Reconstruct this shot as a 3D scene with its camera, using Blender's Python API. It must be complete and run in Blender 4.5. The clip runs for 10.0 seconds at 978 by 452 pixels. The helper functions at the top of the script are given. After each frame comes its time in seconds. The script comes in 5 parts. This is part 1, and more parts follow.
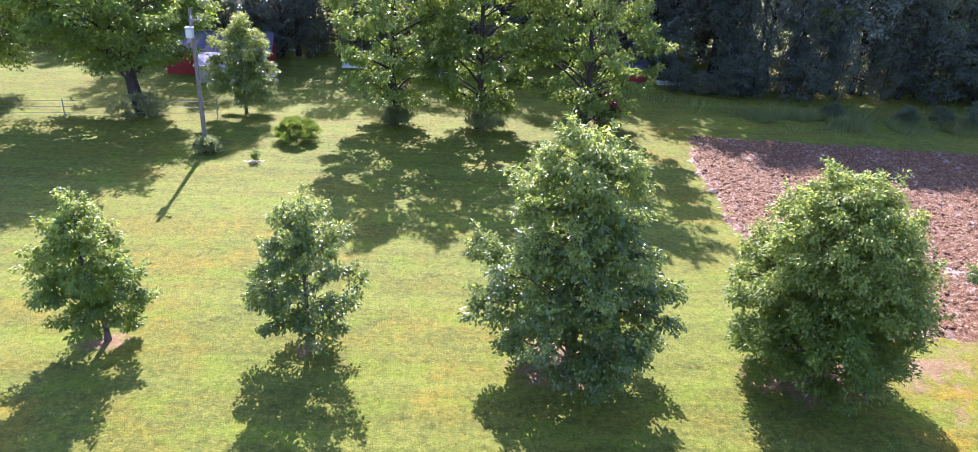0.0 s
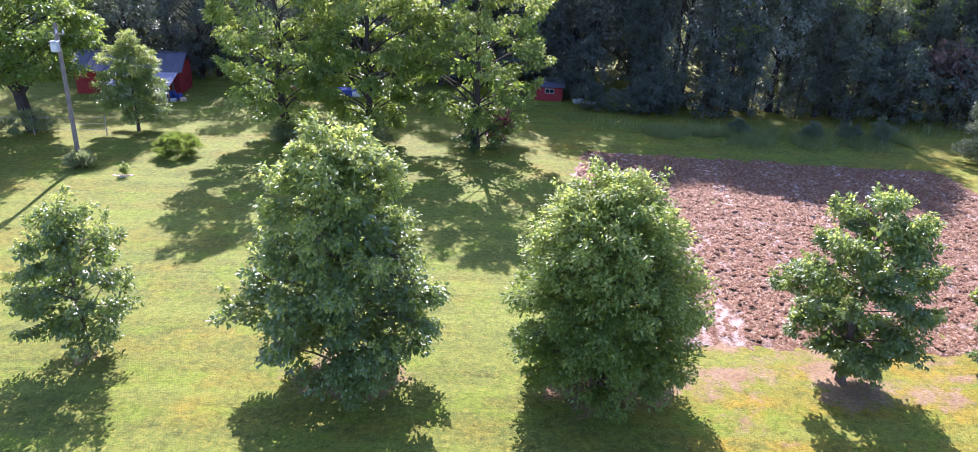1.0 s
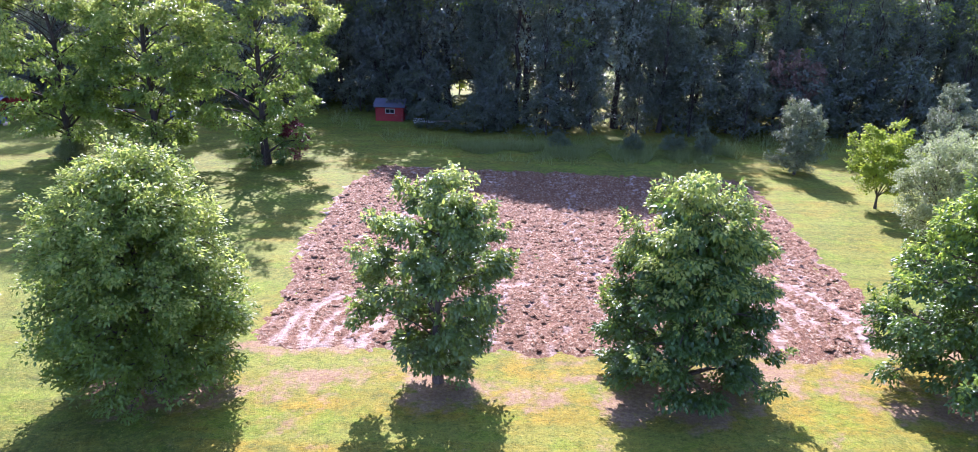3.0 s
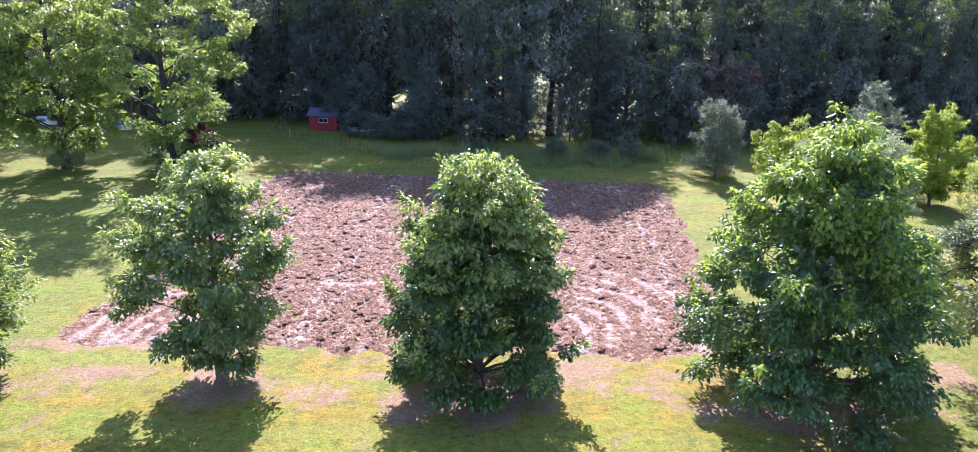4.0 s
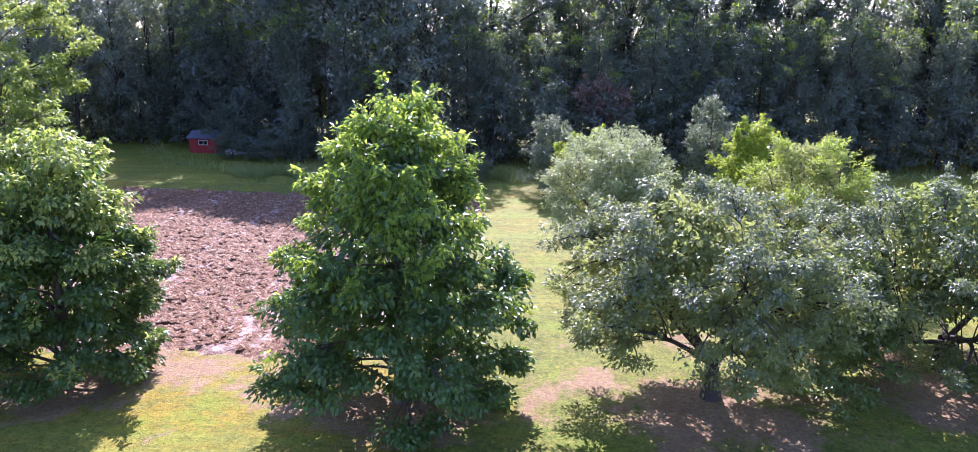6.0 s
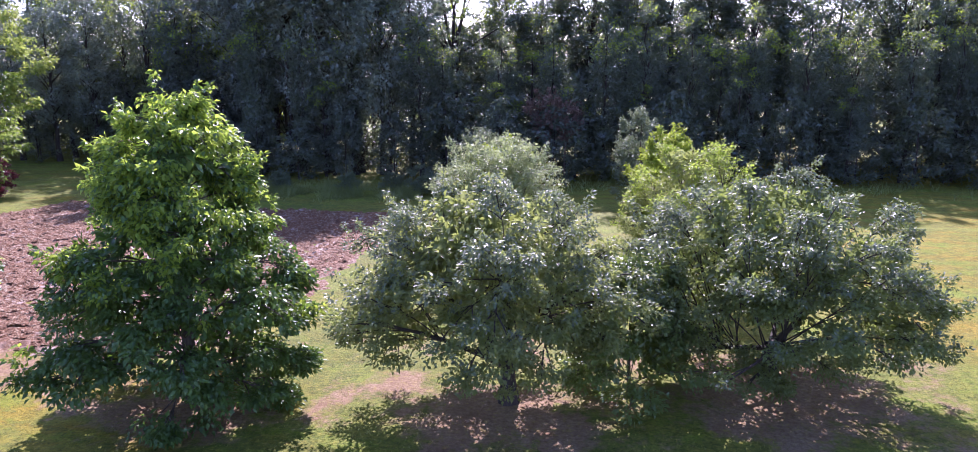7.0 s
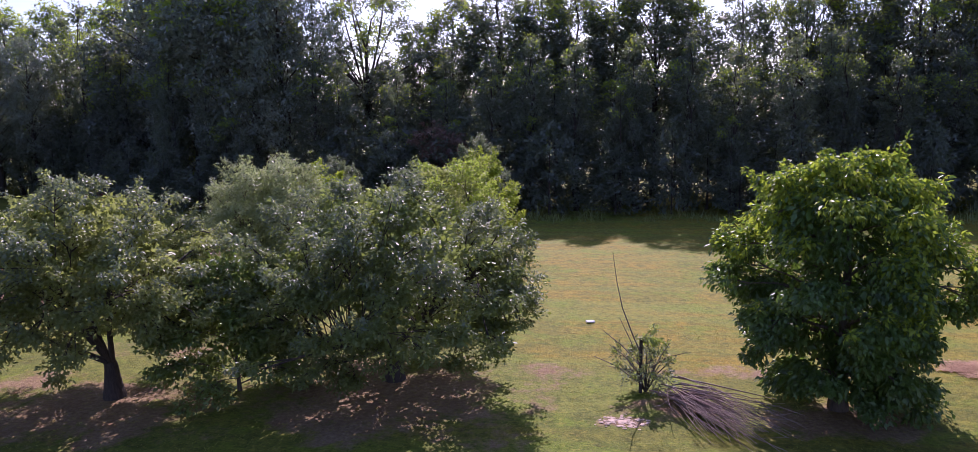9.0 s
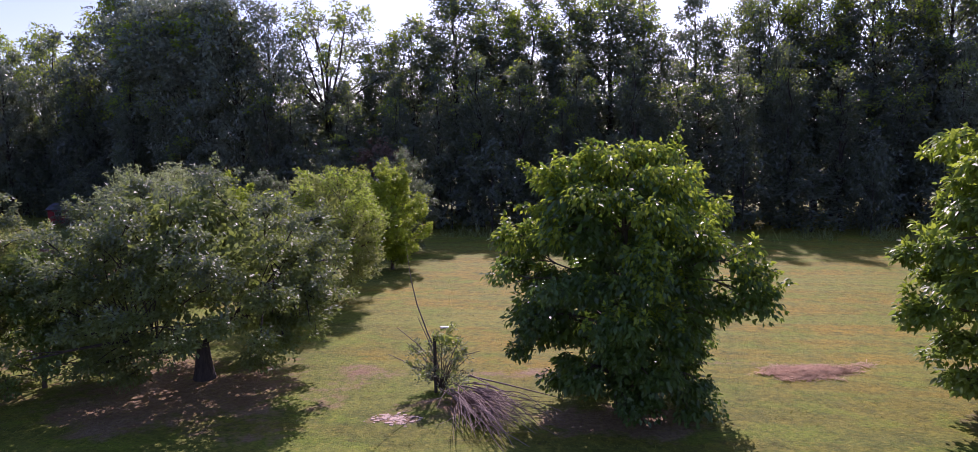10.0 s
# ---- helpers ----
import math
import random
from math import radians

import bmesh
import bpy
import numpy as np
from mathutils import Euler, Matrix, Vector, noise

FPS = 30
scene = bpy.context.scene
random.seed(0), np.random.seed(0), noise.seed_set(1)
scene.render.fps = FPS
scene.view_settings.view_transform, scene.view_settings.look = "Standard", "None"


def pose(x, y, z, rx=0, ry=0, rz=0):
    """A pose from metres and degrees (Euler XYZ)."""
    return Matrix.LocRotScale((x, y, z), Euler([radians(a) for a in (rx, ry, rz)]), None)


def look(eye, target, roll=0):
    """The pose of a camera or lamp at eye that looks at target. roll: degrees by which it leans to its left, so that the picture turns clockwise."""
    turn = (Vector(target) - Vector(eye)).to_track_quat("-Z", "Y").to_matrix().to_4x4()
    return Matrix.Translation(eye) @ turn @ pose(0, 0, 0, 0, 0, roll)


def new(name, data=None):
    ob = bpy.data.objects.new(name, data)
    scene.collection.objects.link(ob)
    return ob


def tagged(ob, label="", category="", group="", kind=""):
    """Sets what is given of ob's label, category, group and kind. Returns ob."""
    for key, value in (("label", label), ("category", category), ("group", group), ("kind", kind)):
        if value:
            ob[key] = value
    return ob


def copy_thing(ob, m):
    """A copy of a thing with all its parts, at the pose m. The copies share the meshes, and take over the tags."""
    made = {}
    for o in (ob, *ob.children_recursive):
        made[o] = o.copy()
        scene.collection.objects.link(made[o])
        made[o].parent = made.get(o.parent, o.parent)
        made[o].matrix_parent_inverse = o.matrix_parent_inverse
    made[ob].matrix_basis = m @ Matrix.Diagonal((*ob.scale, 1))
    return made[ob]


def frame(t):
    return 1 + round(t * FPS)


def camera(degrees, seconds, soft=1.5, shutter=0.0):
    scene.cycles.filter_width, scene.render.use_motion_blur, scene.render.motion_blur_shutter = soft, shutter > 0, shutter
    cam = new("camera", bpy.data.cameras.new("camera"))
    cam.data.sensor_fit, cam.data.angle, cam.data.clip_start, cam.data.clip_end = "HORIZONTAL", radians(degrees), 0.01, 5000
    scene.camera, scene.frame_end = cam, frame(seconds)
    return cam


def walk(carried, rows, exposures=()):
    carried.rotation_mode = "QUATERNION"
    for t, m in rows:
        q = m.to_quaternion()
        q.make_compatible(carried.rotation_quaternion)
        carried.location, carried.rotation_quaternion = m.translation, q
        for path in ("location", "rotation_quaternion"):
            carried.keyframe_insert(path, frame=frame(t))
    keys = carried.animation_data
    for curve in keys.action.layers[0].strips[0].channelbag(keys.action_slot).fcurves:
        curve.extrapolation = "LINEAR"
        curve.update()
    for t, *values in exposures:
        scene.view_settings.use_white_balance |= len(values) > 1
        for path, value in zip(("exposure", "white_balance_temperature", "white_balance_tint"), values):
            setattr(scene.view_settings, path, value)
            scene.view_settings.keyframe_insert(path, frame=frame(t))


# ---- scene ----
cam = camera(67.1, 10.0, soft=0.8)
PATH = [
    (0, (-0.367, -0.228, 13.508), (-0.286, 1.578, 12.652), 2.9),
    (0.5, (3.168, -0.174, 13.144), (3.235, 1.649, 12.324), 2.6),
    (1, (6.423, -0.229, 12.862), (6.485, 1.61, 12.079), 2.5),
    (1.5, (9.829, -0.273, 12.624), (9.878, 1.577, 11.866), 2.2),
    (2, (13.22, -0.044, 12.184), (13.254, 1.817, 11.454), 1.7),
    (2.5, (16.26, 0.205, 11.718), (16.283, 2.077, 11.014), 1.4),
    (2.7, (17.428, 0.366, 11.474), (17.453, 2.243, 10.784), 1.3),
    (3.8, (24.299, 1.116, 10.211), (24.272, 3.015, 9.583), 0.8),
    (4, (25.502, 1.382, 9.909), (25.463, 3.286, 9.297), 0.5),
    (4.5, (28.245, 1.708, 9.379), (28.19, 3.621, 8.8), 0.4),
    (5, (30.904, 1.91, 9.026), (30.831, 3.83, 8.471), 0.3),
    (5.5, (33.507, 2.146, 8.796), (33.422, 4.071, 8.26), 0.5),
    (5.7, (34.509, 2.277, 8.583), (34.418, 4.206, 8.063), 0.5),
    (6.8, (40.82, 3.133, 7.733), (40.611, 5.072, 7.288), -0.2),
    (7, (41.857, 3.083, 7.679), (41.636, 5.023, 7.245), -0.3),
    (7.5, (44.376, 3.331, 7.35), (44.128, 5.274, 6.95), -0.3),
    (8, (46.99, 3.528, 7.082), (46.71, 5.474, 6.713), -0.6),
    (8.5, (49.631, 3.75, 6.811), (49.316, 5.696, 6.474), -0.8),
    (9, (52.251, 3.963, 6.526), (51.904, 5.909, 6.221), -1.0),
    (9.5, (54.949, 4.329, 6.185), (54.564, 6.273, 5.914), -1.2),
    (10, (57.456, 5.028, 5.666), (57.038, 6.97, 5.439), -1.2),
]
EXPOSURES = [(0.0, 1.54, 5780, 35), (2.5, 1.58, 5500, 39), (4.5, 1.62, 5560, 37), (5.5, 1.62, 5560, 39), (7.5, 0.97, 5650, 49), (10.0, 0.14, 6050, 49)]
walk(cam, [(t, look(eye, target, roll)) for t, eye, target, roll in PATH], EXPOSURES)

# ---- world and sun ----
SUN_AZ, SUN_EL = radians(-5.0), radians(39.0)
world = bpy.data.worlds.new("world")
scene.world = world
world.use_nodes = True
wn = world.node_tree.nodes
sky = wn.new("ShaderNodeTexSky")
sky.sky_type, sky.sun_disc = "NISHITA", False
sky.sun_elevation, sky.sun_rotation = SUN_EL, SUN_AZ
sky.dust_density, sky.air_density, sky.ozone_density = 0.9, 1.0, 3.5
wn["Background"].inputs["Strength"].default_value = 0.135
world.node_tree.links.new(sky.outputs["Color"], wn["Background"].inputs["Color"])
sun = new("sun", bpy.data.lights.new("sun", "SUN"))
sun.data.energy, sun.data.angle, sun.data.color = 4.7, radians(0.53), (1.0, 0.95, 0.86)
to_sun = Vector((math.sin(SUN_AZ) * math.cos(SUN_EL), math.cos(SUN_AZ) * math.cos(SUN_EL), math.sin(SUN_EL)))
sun.matrix_world = look(to_sun * 200, (0, 0, 0))


# ---- materials ----
class Nodes:
    """A short way to write node materials."""

    def __init__(self, name):
        self.mat = bpy.data.materials.new(name)
        self.mat.use_nodes = True
        self.tree = self.mat.node_tree
        self.bsdf = self.tree.nodes["Principled BSDF"]
        self.out = self.tree.nodes["Material Output"]

    def add(self, kind, **values):
        n = self.tree.nodes.new(kind)
        for k, v in values.items():
            n.inputs[k.replace("_", " ")].default_value = v
        return n

    def link(self, a, b):
        self.tree.links.new(a, b)

    def coords(self, scale=(1, 1, 1), space="Object"):
        t, m = self.add("ShaderNodeTexCoord"), self.add("ShaderNodeMapping")
        m.inputs["Scale"].default_value = scale
        self.link(t.outputs[space], m.inputs["Vector"])
        return m.outputs["Vector"]

    def noise(self, vector, scale, detail=4.0, rough=0.6):
        n = self.add("ShaderNodeTexNoise", Scale=scale, Detail=detail, Roughness=rough)
        self.link(vector, n.inputs["Vector"])
        return n.outputs["Fac"]

    def ramp(self, fac, stops):
        r = self.tree.nodes.new("ShaderNodeValToRGB")
        e = r.color_ramp.elements
        while len(e) < len(stops):
            e.new(0.5)
        for el, (p, c) in zip(e, stops):
            el.position, el.color = p, (c, c, c, 1) if isinstance(c, (int, float)) else (*c, 1)
        self.link(fac, r.inputs["Fac"])
        return r.outputs["Color"]

    def mix(self, fac, a, b, mode="MIX"):
        m = self.tree.nodes.new("ShaderNodeMix")
        m.data_type, m.blend_type = "RGBA", mode
        for value, socket in ((fac, m.inputs[0]), (a, m.inputs[6]), (b, m.inputs[7])):
            if isinstance(value, (int, float)):
                socket.default_value = value
            elif isinstance(value, tuple):
                socket.default_value = (*value, 1)
            else:
                self.link(value, socket)
        return m.outputs[2]

    def bump(self, height, strength, distance):
        b = self.add("ShaderNodeBump", Strength=strength, Distance=distance)
        self.link(height, b.inputs["Height"])
        self.link(b.outputs["Normal"], self.bsdf.inputs["Normal"])
        return b.outputs["Normal"]


def leaf_material(name, dark, light, through_colour, rough=0.42, share=0.42, gloss=0.5, vary=0.1):
    """Leaves: each one its own tone, with light passing through them."""
    n = Nodes(name)
    geo = n.add("ShaderNodeNewGeometry")
    tone = n.ramp(geo.outputs["Random Per Island"], [(0.0, dark), (0.6, tuple((a + b) / 2 for a, b in zip(dark, light))), (1.0, light)])
    v = n.coords()
    patch, spray = n.noise(v, 0.7, 2.0), n.noise(v, 2.6, 2.0)
    tone = n.mix(n.ramp(patch, [(0.35, 0.0), (0.7, 0.55)]), tone, light)
    each = n.add("ShaderNodeObjectInfo")
    tone = n.mix(1.0, tone, n.ramp(each.outputs["Random"], [(0.0, 1.0 - vary), (1.0, 1.0)]), "MULTIPLY")
    tone = n.mix(1.0, tone, n.ramp(spray, [(0.36, 0.55), (0.5, 1.0), (0.66, 1.0)]), "MULTIPLY")
    n.link(tone, n.bsdf.inputs["Base Color"])
    n.bsdf.inputs["Roughness"].default_value = rough
    n.bsdf.inputs["Specular IOR Level"].default_value = gloss
    tr = n.add("ShaderNodeBsdfTranslucent")
    n.link(n.mix(n.ramp(geo.outputs["Random Per Island"], [(0.0, 0.0), (1.0, 0.6)]), through_colour, light), tr.inputs["Color"])
    m = n.add("ShaderNodeMixShader", Fac=share)
    n.link(n.bsdf.outputs[0], m.inputs[1])
    n.link(tr.outputs[0], m.inputs[2])
    n.link(m.outputs[0], n.out.inputs["Surface"])
    return n.mat


def bark_material(name, dark, light):
    n = Nodes(name)
    v = n.coords((9, 9, 1.6))
    f = n.noise(v, 2.0, 6.0, 0.7)
    n.link(n.ramp(f, [(0.3, dark), (0.7, light)]), n.bsdf.inputs["Base Color"])
    n.bsdf.inputs["Roughness"].default_value = 0.9
    n.bump(f, 0.7, 0.03)
    return n.mat


def plain_material(name, colour, rough=0.7, metal=0.0, vary=0.25, scale=3.0):
    """Paint, metal or cloth with stains at two sizes."""
    n = Nodes(name)
    v = n.coords()
    big, fine = n.noise(v, scale, 5.0), n.noise(v, scale * 14, 3.0)
    tone = n.mix(n.ramp(big, [(0.35, 0.0), (0.7, vary * 2)]), colour, tuple(c * 0.55 for c in colour))
    tone = n.mix(n.ramp(fine, [(0.45, 0.0), (0.8, vary)]), tone, tuple(min(1, c * 1.35) for c in colour))
    n.link(tone, n.bsdf.inputs["Base Color"])
    n.bsdf.inputs["Roughness"].default_value, n.bsdf.inputs["Metallic"].default_value = rough, metal
    n.bump(fine, 0.25, 0.01)
    return n.mat


def lawn_material():
    """Mown grass, with straw-coloured patches, mower lines and bare soil where the attribute says so."""
    n = Nodes("lawn_grass")
    v = n.coords()
    wide, mid, fine = n.noise(v, 0.09, 4.0), n.noise(v, 0.9, 5.0, 0.65), n.noise(v, 14.0, 4.0, 0.75)
    lines = n.noise(n.coords((0.05, 1.1, 1)), 1.6, 4.0, 0.6)
    swath = n.noise(n.coords((0.04, 0.55, 1)), 1.3, 3.0, 0.6)
    straw = n.add("ShaderNodeAttribute")
    straw.attribute_name = "straw"
    bare = n.add("ShaderNodeAttribute")
    bare.attribute_name = "bare"
    green = n.mix(n.ramp(mid, [(0.35, 0.0), (0.7, 1.0)]), GRASS_DEEP, GRASS_LIGHT)
    green = n.mix(n.ramp(wide, [(0.4, 0.0), (0.65, 0.5)]), green, GRASS_YELLOW)
    green = n.mix(n.ramp(lines, [(0.45, 0.0), (0.72, 0.2)]), green, GRASS_DRY)
    dry = n.mix(n.ramp(mid, [(0.4, 0.0), (0.62, 1.0)]), GRASS_DRY, (0.285, 0.192, 0.022))
    tuft, clump = n.noise(v, 4.2, 5.0, 0.7), n.noise(n.coords((1, 1.7, 1)), 1.5, 6.0, 0.7)
    green = n.mix(n.ramp(tuft, [(0.38, 0.75), (0.55, 0.0)]), green, GRASS_DEEP)
    col = n.mix(straw.outputs["Fac"], green, dry)
    col = n.mix(n.ramp(clump, [(0.40, 0.75), (0.52, 0.0)]), col, (0.125, 0.145, 0.032))
    col = n.mix(n.ramp(n.noise(v, 7.5, 4.0, 0.75), [(0.33, 0.7), (0.42, 0.0)]), col, (0.12, 0.085, 0.035))
    col = n.mix(n.ramp(swath, [(0.47, 0.0), (0.62, 0.7)]), col, GRASS_LIGHT)
    col = n.mix(n.ramp(swath, [(0.34, 0.14), (0.46, 0.0)]), col, GRASS_DRY)
    col = n.mix(n.ramp(n.noise(n.coords((1, 1.5, 1)), 0.5, 6.0, 0.72), [(0.50, 0.0), (0.62, 0.7)]), col, GRASS_FRESH)
    col = n.mix(n.ramp(fine, [(0.36, 0.7), (0.5, 0.0)]), col, (0.08, 0.095, 0.028))
    col = n.mix(1.0, col, n.ramp(n.noise(v, 3.0, 6.0, 0.78), [(0.32, 0.6), (0.5, 1.0), (0.68, 1.14)]), "MULTIPLY")
    soil = n.mix(n.ramp(n.noise(v, 9.0, 6.0, 0.75), [(0.3, 0.0), (0.68, 1.0)]), (0.165, 0.098, 0.05), (0.40, 0.29, 0.175))
    soil = n.mix(n.ramp(n.noise(v, 1.3, 3.0), [(0.35, 0.0), (0.7, 0.5)]), soil, (0.17, 0.085, 0.045))
    edge = n.add("ShaderNodeMath")
    edge.operation = "ADD"
    n.link(bare.outputs["Fac"], edge.inputs[0])
    n.link(n.ramp(n.noise(v, 3.5, 5.0, 0.7), [(0.3, 0.0), (0.75, 0.6)]), edge.inputs[1])
    col = n.mix(n.ramp(edge.outputs[0], [(0.62, 0.0), (0.95, 1.0)]), col, soil)
    col = n.mix(n.ramp(n.noise(v, 6.0, 5.0, 0.8), [(0.52, 0.0), (0.68, 0.6)]), col, (0.345, 0.285, 0.055))
    n.link(col, n.bsdf.inputs["Base Color"])
    n.bsdf.inputs["Roughness"].default_value = 0.8
    n.bsdf.inputs["Specular IOR Level"].default_value = 0.2
    n.link(n.mix(1.0, col, (3.0, 3.0, 3.0), "MULTIPLY"), n.bsdf.inputs["Specular Tint"])
    n.bump(n.mix(0.6, mid, fine), 1.0, 0.06)
    return n.mat


def soil_material(name, dark, mid_tone, light, fine_scale=13.0, packed=(0.50, 0.39, 0.32)):
    """Turned clay soil: darker hollows and pale dried crests."""
    n = Nodes(name)
    v = n.coords()
    wide, fine = n.noise(v, 0.35, 3.0), n.noise(v, fine_scale, 6.0, 0.7)
    col = n.ramp(fine, [(0.35, dark), (0.44, mid_tone), (0.52, mid_tone), (0.6, light)])
    col = n.mix(n.ramp(n.noise(v, 2.2, 5.0, 0.7), [(0.42, 0.4), (0.56, 0.0)]), col, tuple(0.66 * c for c in mid_tone))
    col = n.mix(n.ramp(wide, [(0.4, 0.0), (0.7, 0.3)]), col, mid_tone)
    track = n.add("ShaderNodeAttribute")
    track.attribute_name = "packed"
    col = n.mix(track.outputs["Fac"], col, packed)
    n.link(col, n.bsdf.inputs["Base Color"])
    n.bsdf.inputs["Roughness"].default_value = 0.8
    n.bsdf.inputs["Specular IOR Level"].default_value = 0.35
    n.bump(fine, 1.0, 0.11)
    return n.mat


GRASS_FRESH, GRASS_DEEP, GRASS_LIGHT, GRASS_YELLOW, GRASS_DRY = (0.165, 0.235, 0.022), (0.082, 0.118, 0.024), (0.205, 0.238, 0.042), (0.275, 0.236, 0.036), (0.345, 0.236, 0.026)
LAWN = lawn_material()
BLADE = leaf_material("grass_blade", (0.15, 0.19, 0.035), (0.36, 0.32, 0.10), (0.36, 0.38, 0.08), 0.7, 0.55, 0.15)
SOIL = soil_material("turned_soil", (0.040, 0.015, 0.009), (0.215, 0.1, 0.042), (0.44, 0.328, 0.205), 8.0)
LEAF_DEEP = leaf_material("leaf_deep_green", (0.036, 0.08, 0.024), (0.12, 0.205, 0.05), (0.25, 0.42, 0.042), 0.35, 0.31, 0.5)
LEAF_GLOSSY = leaf_material("leaf_glossy_green", (0.06, 0.11, 0.036), (0.20, 0.278, 0.08), (0.32, 0.46, 0.055), 0.33, 0.36, 0.75)
LEAF_FRESH = leaf_material("leaf_fresh_green", (0.068, 0.127, 0.03), (0.225, 0.318, 0.08), (0.37, 0.51, 0.06), 0.42, 0.43, 0.45)
# the next two paler greens paint sunlit crown tops; LEAF_TIP also colours new leaves
LEAF_TIP = leaf_material("leaf_new_and_sunlit_tip", (0.20, 0.275, 0.07), (0.42, 0.48, 0.155), (0.56, 0.65, 0.11), 0.42, 0.5, 0.4)
LEAF_SUNLIT = leaf_material("leaf_sunlit_green", (0.14, 0.23, 0.04), (0.33, 0.43, 0.085), (0.50, 0.65, 0.065), 0.42, 0.54, 0.3)
LEAF_YELLOW = leaf_material("leaf_yellow_green", (0.15, 0.23, 0.03), (0.32, 0.40, 0.05), (0.48, 0.60, 0.05), 0.45, 0.5, 0.4)
LEAF_GREY = leaf_material("leaf_grey_green", (0.105, 0.14, 0.055), (0.33, 0.36, 0.15), (0.48, 0.56, 0.11), 0.42, 0.4, 0.34)
LEAF_OLIVE = leaf_material("leaf_olive_green", (0.08, 0.118, 0.045), (0.26, 0.31, 0.12), (0.38, 0.48, 0.08), 0.42, 0.36, 0.4)
LEAF_SILVER = leaf_material("leaf_silver_green", (0.10, 0.14, 0.075), (0.25, 0.29, 0.19), (0.26, 0.33, 0.12), 0.45, 0.36, 0.5)
LEAF_PALE = leaf_material("leaf_pale_green", (0.19, 0.24, 0.10), (0.38, 0.43, 0.23), (0.44, 0.53, 0.17), 0.45, 0.4, 0.5)
# woodland leaf colours carry an added bluish haze; the pale one lifts shaded trees
LEAF_WOOD = leaf_material("leaf_woodland", (0.068, 0.096, 0.093), (0.20, 0.235, 0.185), (0.27, 0.36, 0.10), 0.42, 0.36, 0.6, 0.45)
LEAF_WOOD_PALE = leaf_material("leaf_woodland_pale", (0.12, 0.16, 0.14), (0.33, 0.375, 0.29), (0.24, 0.32, 0.13), 0.34, 0.32, 0.9, 0.22)
LEAF_WOOD_DARK = leaf_material("leaf_woodland_dark", (0.07, 0.094, 0.09), (0.21, 0.24, 0.19), (0.16, 0.21, 0.08), 0.42, 0.28, 0.6, 0.35)
LEAF_BROWN = leaf_material("leaf_dead_brown", (0.10, 0.055, 0.045), (0.36, 0.25, 0.19), (0.30, 0.18, 0.11), 0.7, 0.3, 0.2)
LEAF_PURPLE = leaf_material("leaf_purple_red", (0.06, 0.012, 0.025), (0.17, 0.03, 0.06), (0.3, 0.04, 0.08), 0.4, 0.4, 0.5)
BARK = bark_material("grey_brown_bark", (0.045, 0.033, 0.026), (0.17, 0.13, 0.10))
BARK_DARK = bark_material("dark_bark", (0.025, 0.018, 0.016), (0.09, 0.068, 0.058))
BARK_DEAD = bark_material("dead_wood", (0.09, 0.065, 0.055), (0.30, 0.23, 0.20))
BARK_CUT = bark_material("cut_branch_bark", (0.14, 0.095, 0.085), (0.42, 0.30, 0.265))
STRAW = leaf_material("dry_straw", (0.44, 0.25, 0.15), (0.78, 0.54, 0.36), (0.55, 0.38, 0.25), 0.8, 0.25, 0.15)
POLE_WOOD = bark_material("weathered_pole_wood", (0.12, 0.10, 0.085), (0.30, 0.26, 0.22))
RED_PAINT = plain_material("red_barn_paint", (0.36, 0.03, 0.035), 0.7, 0, 0.3, 2.0)
ROOF_METAL = plain_material("grey_roof_metal", (0.11, 0.11, 0.145), 0.6, 0.1, 0.25, 1.5)
ROOF_PALE = plain_material("pale_roof_metal", (0.36, 0.35, 0.43), 0.6, 0.0, 0.2, 1.5)
PALE_WALL = plain_material("pale_board_paint", (0.45, 0.46, 0.42), 0.8, 0, 0.25, 2.0)
WHITE = plain_material("white_sheet", (0.75, 0.74, 0.74), 0.6, 0, 0.2, 4.0)
BLUE = plain_material("blue_tarpaulin", (0.05, 0.09, 0.36), 0.45, 0, 0.25, 3.0)
GREY_BOX = plain_material("grey_painted_metal", (0.62, 0.64, 0.66), 0.45, 0.1, 0.15, 5.0)
STEEL = plain_material("galvanised_steel", (0.42, 0.42, 0.42), 0.5, 0.7, 0.2, 8.0)
DARK_GLASS = plain_material("dark_window_pane", (0.02, 0.02, 0.03), 0.1, 0, 0.1, 3.0)
STONE = plain_material("pale_stone", (0.72, 0.52, 0.40), 0.85, 0, 0.3, 6.0)


# ---- mesh helpers ----
def faces_mesh(name, verts, faces):
    """A mesh from arrays; all faces have the same number of corners."""
    verts, faces = np.asarray(verts, np.float32), np.asarray(faces, np.int32)
    me = bpy.data.meshes.new(name)
    me.vertices.add(len(verts))
    me.vertices.foreach_set("co", verts.ravel())
    k = faces.shape[1]
    me.loops.add(faces.size)
    me.loops.foreach_set("vertex_index", faces.ravel())
    me.polygons.add(len(faces))
    me.polygons.foreach_set("loop_start", np.arange(0, faces.size, k, dtype=np.int32))
    me.update(calc_edges=True)
    return me


